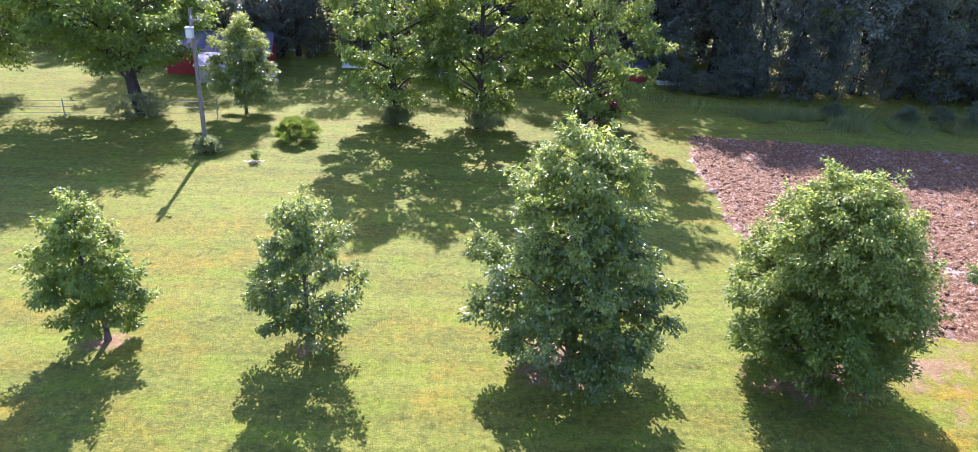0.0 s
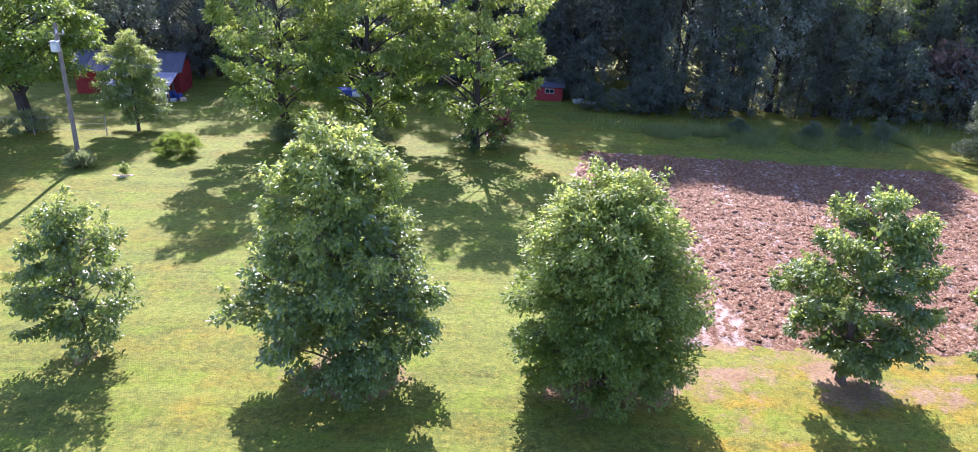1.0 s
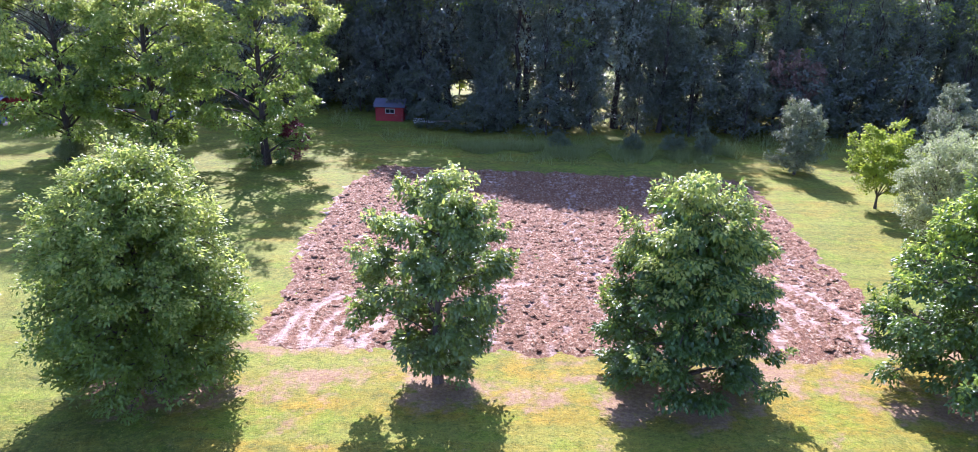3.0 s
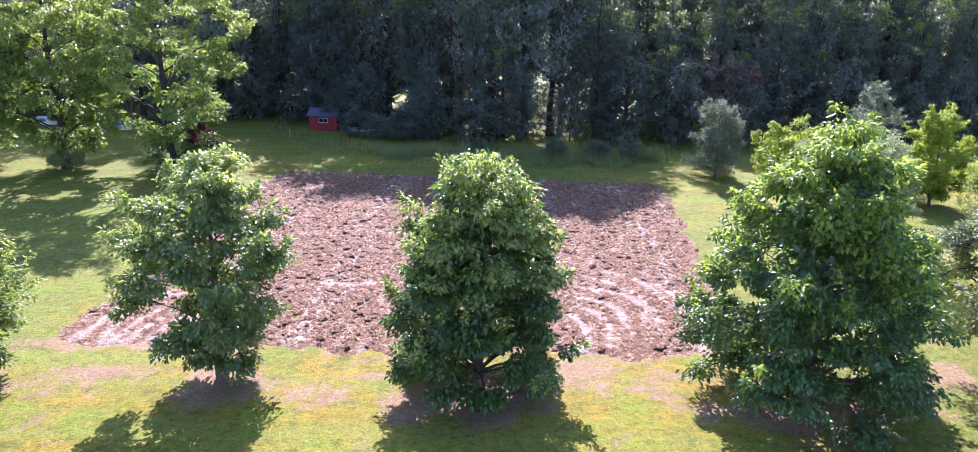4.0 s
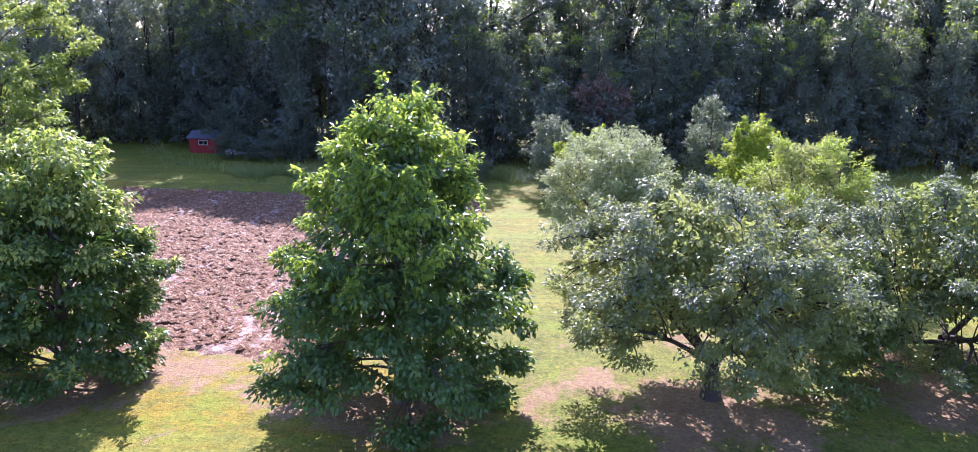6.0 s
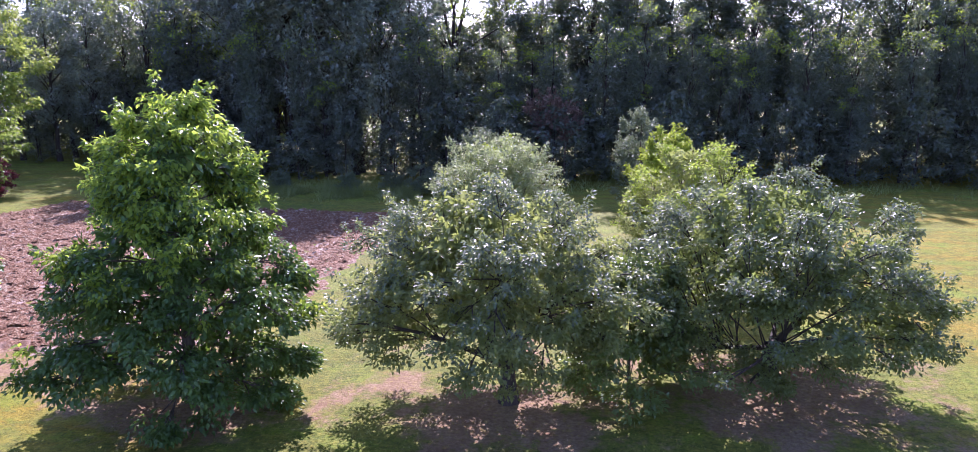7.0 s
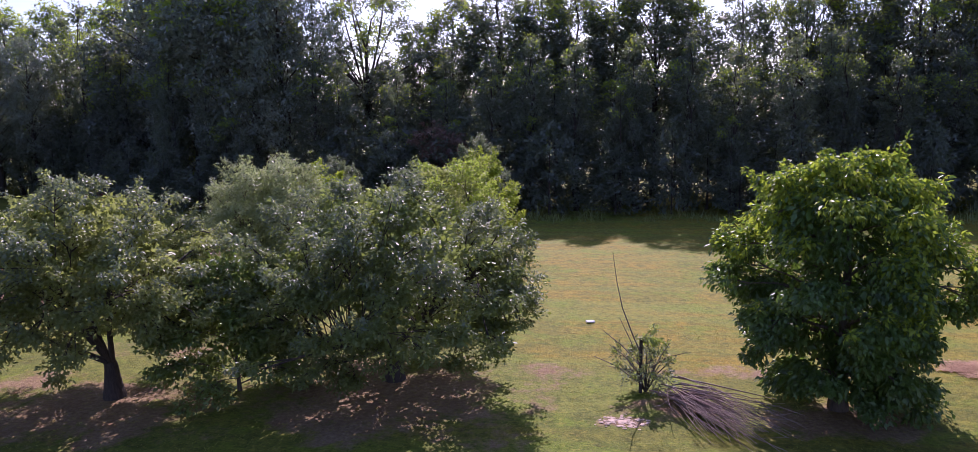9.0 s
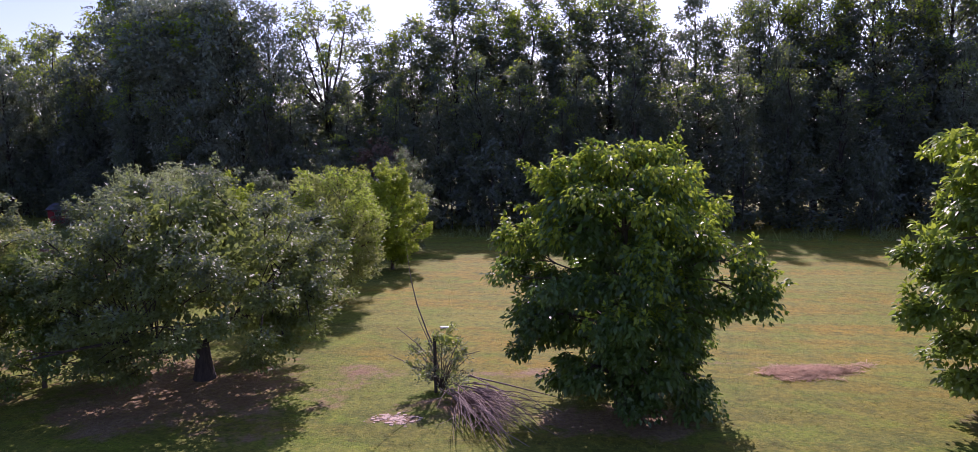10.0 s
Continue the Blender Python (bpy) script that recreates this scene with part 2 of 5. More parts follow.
def part(name, mesh, material, parent=None, label=""):
    """Links a mesh, or a bmesh, as one object under a thing."""
    if isinstance(mesh, bmesh.types.BMesh):
        bm, mesh = mesh, bpy.data.meshes.new(name)
        bm.to_mesh(mesh)
        bm.free()
    if material and not mesh.materials:
        mesh.materials.append(material)
    ob = new(name, mesh)
    ob.parent = parent
    if label:
        tagged(ob, label)
    return ob


def thing(name, m, label, category, group="", kind=""):
    ob = tagged(new(name), label, category, group, kind)
    ob.empty_display_size = 0.3
    ob.matrix_world = m
    return ob


def box(bm, lo, hi, bevel=0.0):
    """A box between two corners, added to a bmesh."""
    lo, hi = Vector(lo), Vector(hi)
    made = bmesh.ops.create_cube(bm, size=1, matrix=Matrix.Translation((lo + hi) / 2) @ Matrix.Diagonal((*(hi - lo), 1)))["verts"]
    if bevel:
        bmesh.ops.bevel(bm, geom=list({e for v in made for e in v.link_edges}), offset=bevel, segments=1, affect="EDGES")
    return bm


def boxed(lo, hi, bevel=0.0):
    return box(bmesh.new(), lo, hi, bevel)


def tube_arrays(points, radii, sides=6):
    """Corners and quads of a tapered tube along points."""
    pts = np.asarray(points, float)
    ways = np.gradient(pts, axis=0)
    ways /= np.linalg.norm(ways, axis=1, keepdims=True) + 1e-9
    ref = np.where(np.abs(ways[:, 2:3]) > 0.9, [[1.0, 0, 0]], [[0, 0, 1.0]])
    u = np.cross(ways, ref)
    u /= np.linalg.norm(u, axis=1, keepdims=True) + 1e-9
    w = np.cross(ways, u)
    a = np.linspace(0, 2 * np.pi, sides, endpoint=False)
    ring = np.cos(a)[None, :, None] * u[:, None] + np.sin(a)[None, :, None] * w[:, None]
    verts = (pts[:, None] + ring * np.asarray(radii, float)[:, None, None]).reshape(-1, 3)
    i, j = np.meshgrid(np.arange(len(pts) - 1), np.arange(sides), indexing="ij")
    b, c = i * sides + j, i * sides + (j + 1) % sides
    return verts, np.stack([b, c, c + sides, b + sides], -1).reshape(-1, 4)


def tube(name, points, radii, sides=6):
    return faces_mesh(name, *tube_arrays(points, radii, sides))


def tubes(name, lines, sides=4):
    """Several tubes, given as (points, radii), in one mesh."""
    vs, fs, n = [], [], 0
    for pts, radii in lines:
        v, f = tube_arrays(pts, radii, sides)
        vs.append(v)
        fs.append(f + n)
        n += len(v)
    return faces_mesh(name, np.concatenate(vs), np.concatenate(fs))


def unit(a):
    return a / (np.linalg.norm(a, axis=-1, keepdims=True) + 1e-9)


# ---- trees ----
def leaf_arrays(rng, centres, radii, per, length, width, droop, spread=0.6, squash=0.5, plain=False, level=1.0):
    """Many single folded leaves, in flattened sprays round the given centres."""
    n = len(centres) * per
    c, r = np.repeat(centres, per, 0), np.repeat(radii, per)[:, None]
    way = unit(rng.normal(size=(n, 3)) + [0, 0, 0.35]) * [1, 1, squash]
    p = c + way * r * rng.random((n, 1)) ** 0.45
    out = unit(c * [1, 1, 0] + 1e-6)
    axis = unit(0.7 * way + 0.5 * out + [0, 0, -droop] + spread * rng.normal(size=(n, 3)))
    normal = rng.normal(size=(n, 3)) * (0.8 - 0.38 * level) + [0, 0, 0.95 * level] + (0.45 - 0.33 * level) * out + 0.45 * way
    normal = unit(normal - (normal * axis).sum(1, keepdims=True) * axis)
    side = np.cross(axis, normal)
    size = rng.uniform(0.65, 1.3, (n, 1))
    L, W = length * size, width * size
    tip = p + axis * L - normal * L * 0.12
    if plain:
        verts = np.stack([p - side * W / 2, p + side * W / 2, tip], 1).reshape(-1, 3)
        return verts, np.arange(3 * n).reshape(-1, 3)
    left = p + axis * L * 0.45 + side * W / 2 + normal * W * 0.16
    right = p + axis * L * 0.45 - side * W / 2 + normal * W * 0.16
    verts = np.stack([p, left, tip, right], 1).reshape(-1, 3)
    b = np.arange(n)[:, None] * 4
    faces = np.concatenate([b + [[0, 2, 1]], b + [[0, 3, 2]]], 1).reshape(-1, 3)
    return verts, faces


def leaves_mesh(name, *rest, **more):
    return faces_mesh(name, *leaf_arrays(*rest, **more))


def crown_radius(profile, h):
    hs, rs = zip(*profile)
    return np.interp(h, hs, rs)


def crown_limbs(rng, profile, seed, count, bottom, span, axis_at, top, fork, rise, uneven, bare, first):
    """Limbs whose tips are spread evenly over an uneven outline: (base, middle, tip, share of height) of each."""
    hs = np.linspace(0, 1, 60)
    weight = np.cumsum(crown_radius(profile, hs) + 0.12 * max(r for _, r in profile))
    weight = (weight - weight[0]) / (weight[-1] - weight[0])
    out = []
    order = list(range(count))
    if fork:
        rng.shuffle(order)
    for k in order:
        if rng.random() < bare:
            continue
        h = float(np.interp((k + rng.uniform(0.1, 0.9)) / count, weight, hs))
        az = k * 2.39996 + rng.uniform(-0.35, 0.35)
        swell = 1 + uneven * noise.noise(Vector((math.cos(az) * 1.6, math.sin(az) * 1.6, h * 5.0 + seed * 7.3)))
        R = float(crown_radius(profile, h)) * swell * rng.uniform(1.0 - 0.6 * uneven, 1.05 + 0.2 * uneven)
        z = bottom + h * span
        tip = axis_at(z) + [math.cos(az) * R, math.sin(az) * R, 0]
        if fork:
            base = axis_at(fork * rng.uniform(0.82, 1.0))
        else:
            base = axis_at(min(top, max(min(0.9 * z, 0.3 + 0.1 * bottom), z - rise * R * rng.uniform(0.7, 1.25))))
        if fork and len(out) >= first:
            # the later limbs leave the nearest of the first ones
            near = min(out[:first], key=lambda q: np.linalg.norm((q[2] - tip) * [1, 1, 0.6]))
            base = on_limb(near, rng.uniform(0.3, 0.6))
        reach = np.linalg.norm(tip - base)
        bend = rng.normal(size=3) * [0.05, 0.05, 0.03] * reach
        mid = base + (tip - base) * 0.55 + [0, 0, (0.1 if fork else 0.14) * reach] + bend
        out.append((base, mid, tip, h))
    if not fork:
        # the leader
        a, c = axis_at(top * 0.9), axis_at(bottom + span)
        out.append((a, (a + c) / 2 + rng.normal(size=3) * 0.05, c + [*(rng.normal(size=2) * 0.1), 0], 1.0))
    return out


def on_limb(limb, s):
    a, b, c = limb[:3]
    s = np.asarray(s)[..., None]
    return (1 - s) ** 2 * a + 2 * s * (1 - s) * (2 * b - (a + c) / 2) + s * s * c


def tree(name, label, m, profile, height, bottom, material, seed, trunk=0.14, clumps=150, per=70, clump=0.42, leaf=(0.24, 0.10),
         droop=0.5, limbs=9, fork=0.0, bare=0.04, bark=None, uneven=0.28, tips=None, lean=(0, 0), inner=0.5, category="tree", group="", offset=(0, 0),
         limb_sides=5, squash=0.5, plain=False, level=1.0, shoots=0, rise=0.4, fan=1.0, lobes=0, core=0.3, hollow=0.1):
    """A tree: a tapered trunk, limbs that reach to an uneven outline, and leaves in flattened sprays fanned out along each limb.
    profile: (share of the crown's height, radius). fork: the height at which the trunk ends in limbs. inner: how far in along a limb the leaves begin."""
    rng = np.random.default_rng(seed)
    bark = bark or BARK
    ob = thing(name, m, label, category, group)
    height += clump * 0.1
    bottom += clump * 0.25
    profile = tuple((h, max(0.06, r - clump * 0.5)) for h, r in profile)
    widest = max(r for _, r in profile)
    span = height - bottom
    axis_at = lambda z: np.array([lean[0] * z / height + offset[0] * min(1, max(0, z / height - 0.15) * 3), lean[1] * z / height + offset[1] * min(1, max(0, z / height - 0.15) * 3), z])  # noqa: E731
    top = fork or bottom + span * 0.9
    zs = np.linspace(-0.15, top, 9)
    bend = rng.normal(size=(2, 2)) * 0.05 * height / 6
    pts = np.array([axis_at(z) + [bend[0, 0] * math.sin(z * 1.3), bend[0, 1] * math.sin(z * 1.1 + 1), 0] for z in zs])
    low = trunk * (1.0 + 0.45 * np.exp(-np.maximum(zs, 0) / (trunk * 2.2)))
    part("trunk", tube("trunk", pts, low * np.interp(zs, [0, top], [1.0, 0.72 if fork else 0.16]), 9), bark, ob)
    count = lobes or limbs * 4
    frame_limbs = crown_limbs(rng, profile, seed, count, bottom, span, axis_at, top, fork, rise, uneven, bare, limbs)
    half = 0.55 * fan * math.sqrt(2 * math.pi * widest * 0.75 * span / count)
    each = max(2, round(clumps / len(frame_limbs)))
    cs, stems, rank = [], [], []
    for limb in frame_limbs:
        base, mid, tip, h = limb
        way = unit((tip - base) * [1, 1, 0] + 1e-6)
        side = np.array([-way[1], way[0], 0])
        s = np.sort(1 - (1 - inner) * rng.random(each) ** 1.25)
        s[-1] = 1.0
        across = rng.uniform(-1, 1, each) * half * np.clip(1.75 * (1.15 - s) + 0.25, 0.25, 1.0)
        across[-1] *= 0.3
        on = on_limb(limb, s)
        p = on + side * across[:, None] + way * (rng.normal(size=(each, 1)) * 0.12 * half)
        p[:, 2] += rng.normal(size=each) * 0.2 * half - 0.22 * np.abs(across) * (0.4 + droop)
        p[:, 2] = np.maximum(p[:, 2], min(bottom, 0.12) + 0.1)
        cs.append(p)
        back = on_limb(limb, np.maximum(0, s - 0.22))
        stems += [(np.array([a, (a + b) / 2 + [0, 0, 0.04], b]), np.array([0.012, 0.009, 0.004]) * (1 + trunk * 3)) for a, b in zip(back, p)]
        rank.append(1.3 * p[:, 2] / height + 0.35 * np.linalg.norm(p[:, :2], axis=1) / widest + 0.25 * s)
    cs, rank = np.concatenate(cs), np.concatenate(rank)
    rr = clump * rng.uniform(0.65, 1.25, len(cs))
    verts, faces = leaf_arrays(rng, cs, rr, per, *leaf, droop, squash=squash, plain=plain, level=level)
    corners = 1 if plain else 2
    fill = 0 if plain or clumps < 80 else int(core * clumps)
    order = np.argsort(-rank)
    # young marks the leaves given the paler, sunlit tip colour
    young = np.zeros(len(cs) * per, bool)
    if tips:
        # sunlit tops and glints are put into colour: paler leaves on the highest, outermost sprays
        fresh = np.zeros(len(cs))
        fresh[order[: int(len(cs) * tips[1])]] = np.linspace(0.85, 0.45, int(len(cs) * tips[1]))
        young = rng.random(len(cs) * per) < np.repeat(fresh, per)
    if shoots:
        # leafy twigs that stand out of the crown and break its outline
        pick = cs[order[rng.integers(0, int(len(cs) * 0.7), shoots)]]
        way = unit(unit(pick * [1, 1, 0]) * rng.uniform(0.3, 1.1, (shoots, 1)) + [0, 0, 0.75] + rng.normal(size=(shoots, 3)) * 0.3)
        reach = clump * rng.uniform(0.9, 1.75, (shoots, 1))
        mids = np.concatenate([pick + way * reach * q for q in (0.55, 0.75, 0.95)])
        more, f = leaf_arrays(rng, mids, np.full(len(mids), clump * 0.26), 12, leaf[0], leaf[1], droop * 0.3, squash=0.9, plain=plain, level=level)
        verts, faces = np.concatenate([verts, more]), np.concatenate([faces, f + len(verts)])
        young = np.concatenate([young, rng.random(len(mids) * 12) < (0.6 if tips else 0.0)])
    if fill:
        # larger leaves added deep in the crown, to close it and block the sun
        h = rng.uniform(hollow, 0.88, fill)
        az, rho = rng.random(fill) * 2 * math.pi, rng.uniform(0.1, 0.74, fill) * crown_radius(profile, h)
        p = np.stack([axis_at(bottom + q * span) for q in h]) + np.stack([np.cos(az) * rho, np.sin(az) * rho, 0 * h], 1)
        more, f = leaf_arrays(rng, p, np.full(fill, clump), 44, leaf[0] * 1.7, leaf[1] * 1.7, droop, squash=0.7, level=0.6)
        verts, faces = np.concatenate([verts, more]), np.concatenate([faces, f + len(verts)])
        young = np.concatenate([young, np.zeros(fill * 44, bool)])
    me = faces_mesh("crown", verts, faces)
    me.materials.append(material)
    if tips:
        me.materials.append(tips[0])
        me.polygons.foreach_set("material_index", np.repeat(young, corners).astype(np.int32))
    tagged(part("crown", me, None, ob), kind="stuff")
    # the limbs themselves: the stout ones one by one, the fine wood joined
    ts = np.linspace(0, 1, 4 if plain else 6)
    fine = [] if plain else stems
    for k, limb in enumerate(frame_limbs):
        line = on_limb(limb, ts * 0.94)
        r0 = trunk * ((0.4 if k < limbs else 0.1) if fork else 0.34 * (1.15 - 0.75 * limb[3]) * (1.0 if k % 3 == 0 else 0.7))
        radii = r0 * np.linspace(1, 0.2, len(ts))
        if (k < limbs) if fork else (k % max(1, len(frame_limbs) // limbs) == 0):
            part("limb", tube("limb", line, radii, limb_sides), bark, ob)
        else:
            fine.append((line, radii))
    if fine:
        tagged(part("fine_wood", tubes("fine_wood", fine, 3), bark, ob), kind="stuff")
    return ob


def scaled(x, y, z=0, turn=0, sx=1.0, sz=1.0):
    return pose(x, y, z, 0, 0, turn) @ Matrix.Diagonal((sx, sx, sz, 1))


CONE = ((0, 0.5), (0.1, 0.76), (0.28, 1.0), (0.5, 0.84), (0.72, 0.65), (0.9, 0.4), (1, 0.22))
FULL = ((0, 0.68), (0.1, 0.98), (0.3, 0.94), (0.6, 0.8), (0.85, 0.62), (1, 0.36))
LOW = ((0, 0.3), (0.15, 0.6), (0.38, 1.0), (0.6, 0.84), (0.85, 0.64), (1, 0.34))
EGG = ((0, 0.72), (0.15, 0.94), (0.35, 1.0), (0.6, 0.86), (0.8, 0.62), (0.94, 0.32), (1, 0.1))
OVAL = ((0, 0.35), (0.15, 0.7), (0.4, 1.0), (0.65, 0.9), (0.85, 0.6), (1, 0.15))
DOME = ((0, 0.55), (0.15, 0.9), (0.35, 1.0), (0.6, 0.92), (0.8, 0.7), (0.93, 0.42), (1, 0.15))
VASE = ((0, 0.3), (0.3, 0.75), (0.6, 1.0), (0.85, 0.85), (1, 0.4))


def prof(base, r):
    return tuple((h, q * r) for h, q in base)


# ---- ground ----
TREE_ROW = [(-11.1, 19.1, 1.0), (-4.9, 19.0, 0.8), (3.0, 18.2, 2.5), (10.4, 18.0, 2.7), (18.1, 18.4, 2.0), (24.9, 18.0, 2.6), (33.2, 17.6, 2.9), (40.5, 18.0, 3.6), (46.8, 19.8, 4.2), (57.0, 19.6, 2.0), (64.8, 20.3, 1.6)]


def wob(x, y, s, seed=0.0):
    return noise.noise(Vector((x * s, y * s, seed)))


def bare_soil(x, y):
    """How bare the ground is at a place, 0 to 1."""
    b = 0.0
    if 12 < y < 26:
        for tx, ty, r in TREE_ROW:
            d = math.hypot(x - tx, (y - ty) * 1.25) / (r * 0.82) + 0.5 * wob(x, y, 0.8, 3) + 0.3 * wob(x, y, 2.1, 5)
            b = max(b, 1.0 * (1.25 - d))
    # a scraped strip, a patch of pale gravelly soil, and the worn edge of the field
    if 58 < x < 90:
        b = max(b, 0.8 - abs(y - 24.05 - 0.05 * (x - 60.4) + 0.15 * wob(x, y, 0.6)) / 0.3 + 0.45 * wob(x, y, 0.9, 30))
    if 58 < x < 65:
        u, v = 0.92 * (x - 61.35) + 0.39 * (y - 23.4), 0.92 * (y - 23.4) - 0.39 * (x - 61.35)
        b = max(b, 1.3 - math.hypot(u / 1.35, v / 0.6) + 0.5 * wob(x, y, 1.7, 31))
    # thin worn spots round the staked shrub
    for px, py, rx, ry, a in ((52.35, 19.0, 0.5, 0.26, 1.1), (55.6, 22.3, 2.2, 0.55, 0.85), (50.6, 21.9, 1.2, 0.5, 0.75), (53.4, 19.9, 1.3, 0.7, 0.8)):
        b = max(b, a - math.hypot((x - px) / rx, (y - py) / ry) * 0.5 + 0.45 * wob(x, y, 1.6, 33))
    # trampled ground between the field and the row of trees
    if 15.5 < y < 22 and 11 < x < 34.5:
        b = max(b, 0.27 * min(1, (y - 15.5) / 3) + 0.8 * wob(x, y, 0.7, 9) + 0.55 * wob(x, y, 1.9, 10))
        b = max(b, 0.75 - abs(y - 20.5) / 0.7 + 0.8 * wob(x, y, 0.9, 11))
        for px, py, rx, ry, a in ((14.6, 18.7, 2.8, 1.2, 0.8), (27.4, 19.2, 1.3, 0.9, 1.2), (30.2, 19.2, 1.8, 0.7, 0.8), (22.0, 18.8, 1.6, 0.4, 0.8), (23.1, 17.3, 0.55, 0.5, 1.4), (31.8, 17.6, 1.0, 0.9, 0.8)):
            b = max(b, a - 0.75 * math.hypot((x - px) / rx, (y - py) / ry) + 0.5 * wob(x, y, 1.4, 13))
    if 36 < x < 51 and 17 < y < 23:
        b = max(b, 0.34 + 0.7 * wob(x, y, 0.7, 5) + 0.3 * wob(x, y, 2.0, 6))
    return min(1.0, max(0.0, b))


def straw_share(x, y):
    """How dry the grass is at a place, 0 to 1."""
    s = 0.16 + 0.5 * wob(x, y, 0.13, 1) + 0.65 * wob(x, y, 0.55, 2) + 0.4 * wob(x, y, 1.3, 3)
    if 11 < x < 36 and y < 24:
        s += 0.8 * max(0, 1 - abs(y - 18.5) / 6.5)
    if x < 12:
        s -= 0.2
    s += 0.42 * max(0.0, min(1.0, (x - 44) / 10))
    if x > 50 and y < 23:
        s -= 0.4 * min(1.0, (23 - y) / 3)
    if 34 < x < 50 and y < 24:
        s -= 0.6 * min(1.0, (24 - y) / 4)
    if y > 60:
        s -= 0.25
    return min(1.0, max(0.0, s))


def ground_z(x, y):
    """The height of the uneven lawn."""
    return 0.035 * wob(x, y, 0.5) + 0.015 * wob(x, y, 2.0, 4)


def build_ground():
    xs = np.concatenate([[-1500, -600, -250, -120, -70, -50, -40], np.arange(-34, 84, 0.42), [90, 105, 140, 250, 600, 1500]])
    ys = np.concatenate([[-1500, -400, -160, -90], np.arange(-60, 8, 1.6), np.arange(8, 52, 0.42), [54, 57, 60, 65, 72, 80, 95, 120, 200, 500, 1500]])
    X, Y = np.meshgrid(xs, ys, indexing="ij")
    near = (np.abs(X - 25) < 60) & (Y > 5) & (Y < 54)
    Z = np.array([ground_z(x, y) if q else 0.0 for x, y, q in zip(X.ravel(), Y.ravel(), near.ravel())])
    nx, ny = len(xs), len(ys)
    i, j = np.meshgrid(np.arange(nx - 1), np.arange(ny - 1), indexing="ij")
    a = i * ny + j
    me = faces_mesh("ground", np.stack([X.ravel(), Y.ravel(), Z], 1), np.stack([a, a + ny, a + ny + 1, a + 1], -1).reshape(-1, 4))
    for key, rule in (("bare", bare_soil), ("straw", straw_share)):
        att = me.attributes.new(key, "FLOAT", "POINT")
        att.data.foreach_set("value", np.array([rule(x, y) for x, y in zip(X.ravel(), Y.ravel())], np.float32))
    me.polygons.foreach_set("use_smooth", np.ones(len(me.polygons), bool))
    ob = part("ground", me, LAWN)
    return tagged(ob, "mown lawn with straw-coloured and bare patches", "ground", kind="structure")


ground = build_ground()

# ---- the ploughed field ----
FIELD = ((13.3, 41.8), (33.9, 39.9), (32.9, 23.0), (31.2, 20.4), (12.6, 20.4), (11.7, 28.4), (12.0, 36.9))


def field_inside(x, y):
    """Metres inside the field's edge (negative outside)."""
    d = 99.0
    for (ax, ay), (bx, by) in zip(FIELD, FIELD[1:] + FIELD[:1]):
        ex, ey = bx - ax, by - ay
        d = min(d, -((x - ax) * ey - (y - ay) * ex) / math.hypot(ex, ey) * -1.0)
    return d


TRACKS_WEST = (
    ((12.75, 20.2), (13.04, 21.3), (13.21, 22.4), (13.6, 23.4), (14.3, 24.4)),
    ((13.9, 20.3), (13.65, 21.7), (13.65, 22.7), (14.0, 23.6), (14.8, 24.3)),
    ((14.05, 20.5), (14.23, 21.75), (14.6, 22.9), (15.4, 23.8)),
    ((14.5, 20.4), (14.69, 21.6), (15.05, 22.4), (15.7, 23.1)),
    ((15.15, 20.8), (15.33, 21.9), (15.7, 22.6)),
    ((15.6, 20.6), (15.81, 21.6), (16.1, 22.1)),
)
TRACKS_EAST = (
    ((28.45, 26.25), (29.37, 25.7), (30.1, 24.7), (30.35, 23.5), (30.4, 22.4)),
    ((28.25, 25.26), (29.1, 25.0), (29.85, 24.4), (30.1, 23.4), (29.95, 22.0)),
    ((28.2, 24.4), (28.95, 23.85), (29.3, 23.1), (29.4, 21.7)),
    ((27.95, 23.65), (28.5, 23.2), (28.77, 22.4), (28.67, 20.9)),
    ((29.3, 26.8), (30.1, 26.25), (30.7, 25.3), (30.92, 24.2)),
    ((27.75, 23.05), (28.0, 22.2), (28.07, 21.1)),
    ((30.9, 25.6), (31.5, 24.2), (31.75, 22.6), (31.4, 21.0)),
    ((19.0, 25.2), (20.0, 25.22), (21.0, 25.3)),
)


def smooth_line(points, step=0.2):
    """A Catmull-Rom line through points of the plan."""
    p = [np.array(q, float) for q in points]
    p = [2 * p[0] - p[1], *p, 2 * p[-1] - p[-2]]
    out = []
    for a, b, c, d in zip(p, p[1:], p[2:], p[3:]):
        for t in np.linspace(0, 1, max(3, int(np.linalg.norm(c - b) / step)), endpoint=False):
            out.append(0.5 * (2 * b + (c - a) * t + (2 * a - 5 * b + 4 * c - d) * t * t + (3 * b - a - 3 * c + d) * t**3))
    return np.array(out + [p[-2]])


TRACK_LINES = [smooth_line(t) for t in TRACKS_WEST + TRACKS_EAST]
ALL_TRACK = np.concatenate(TRACK_LINES)


def track_distance(x, y):
    return float(np.min(np.hypot(ALL_TRACK[:, 0] - x, ALL_TRACK[:, 1] - y)))


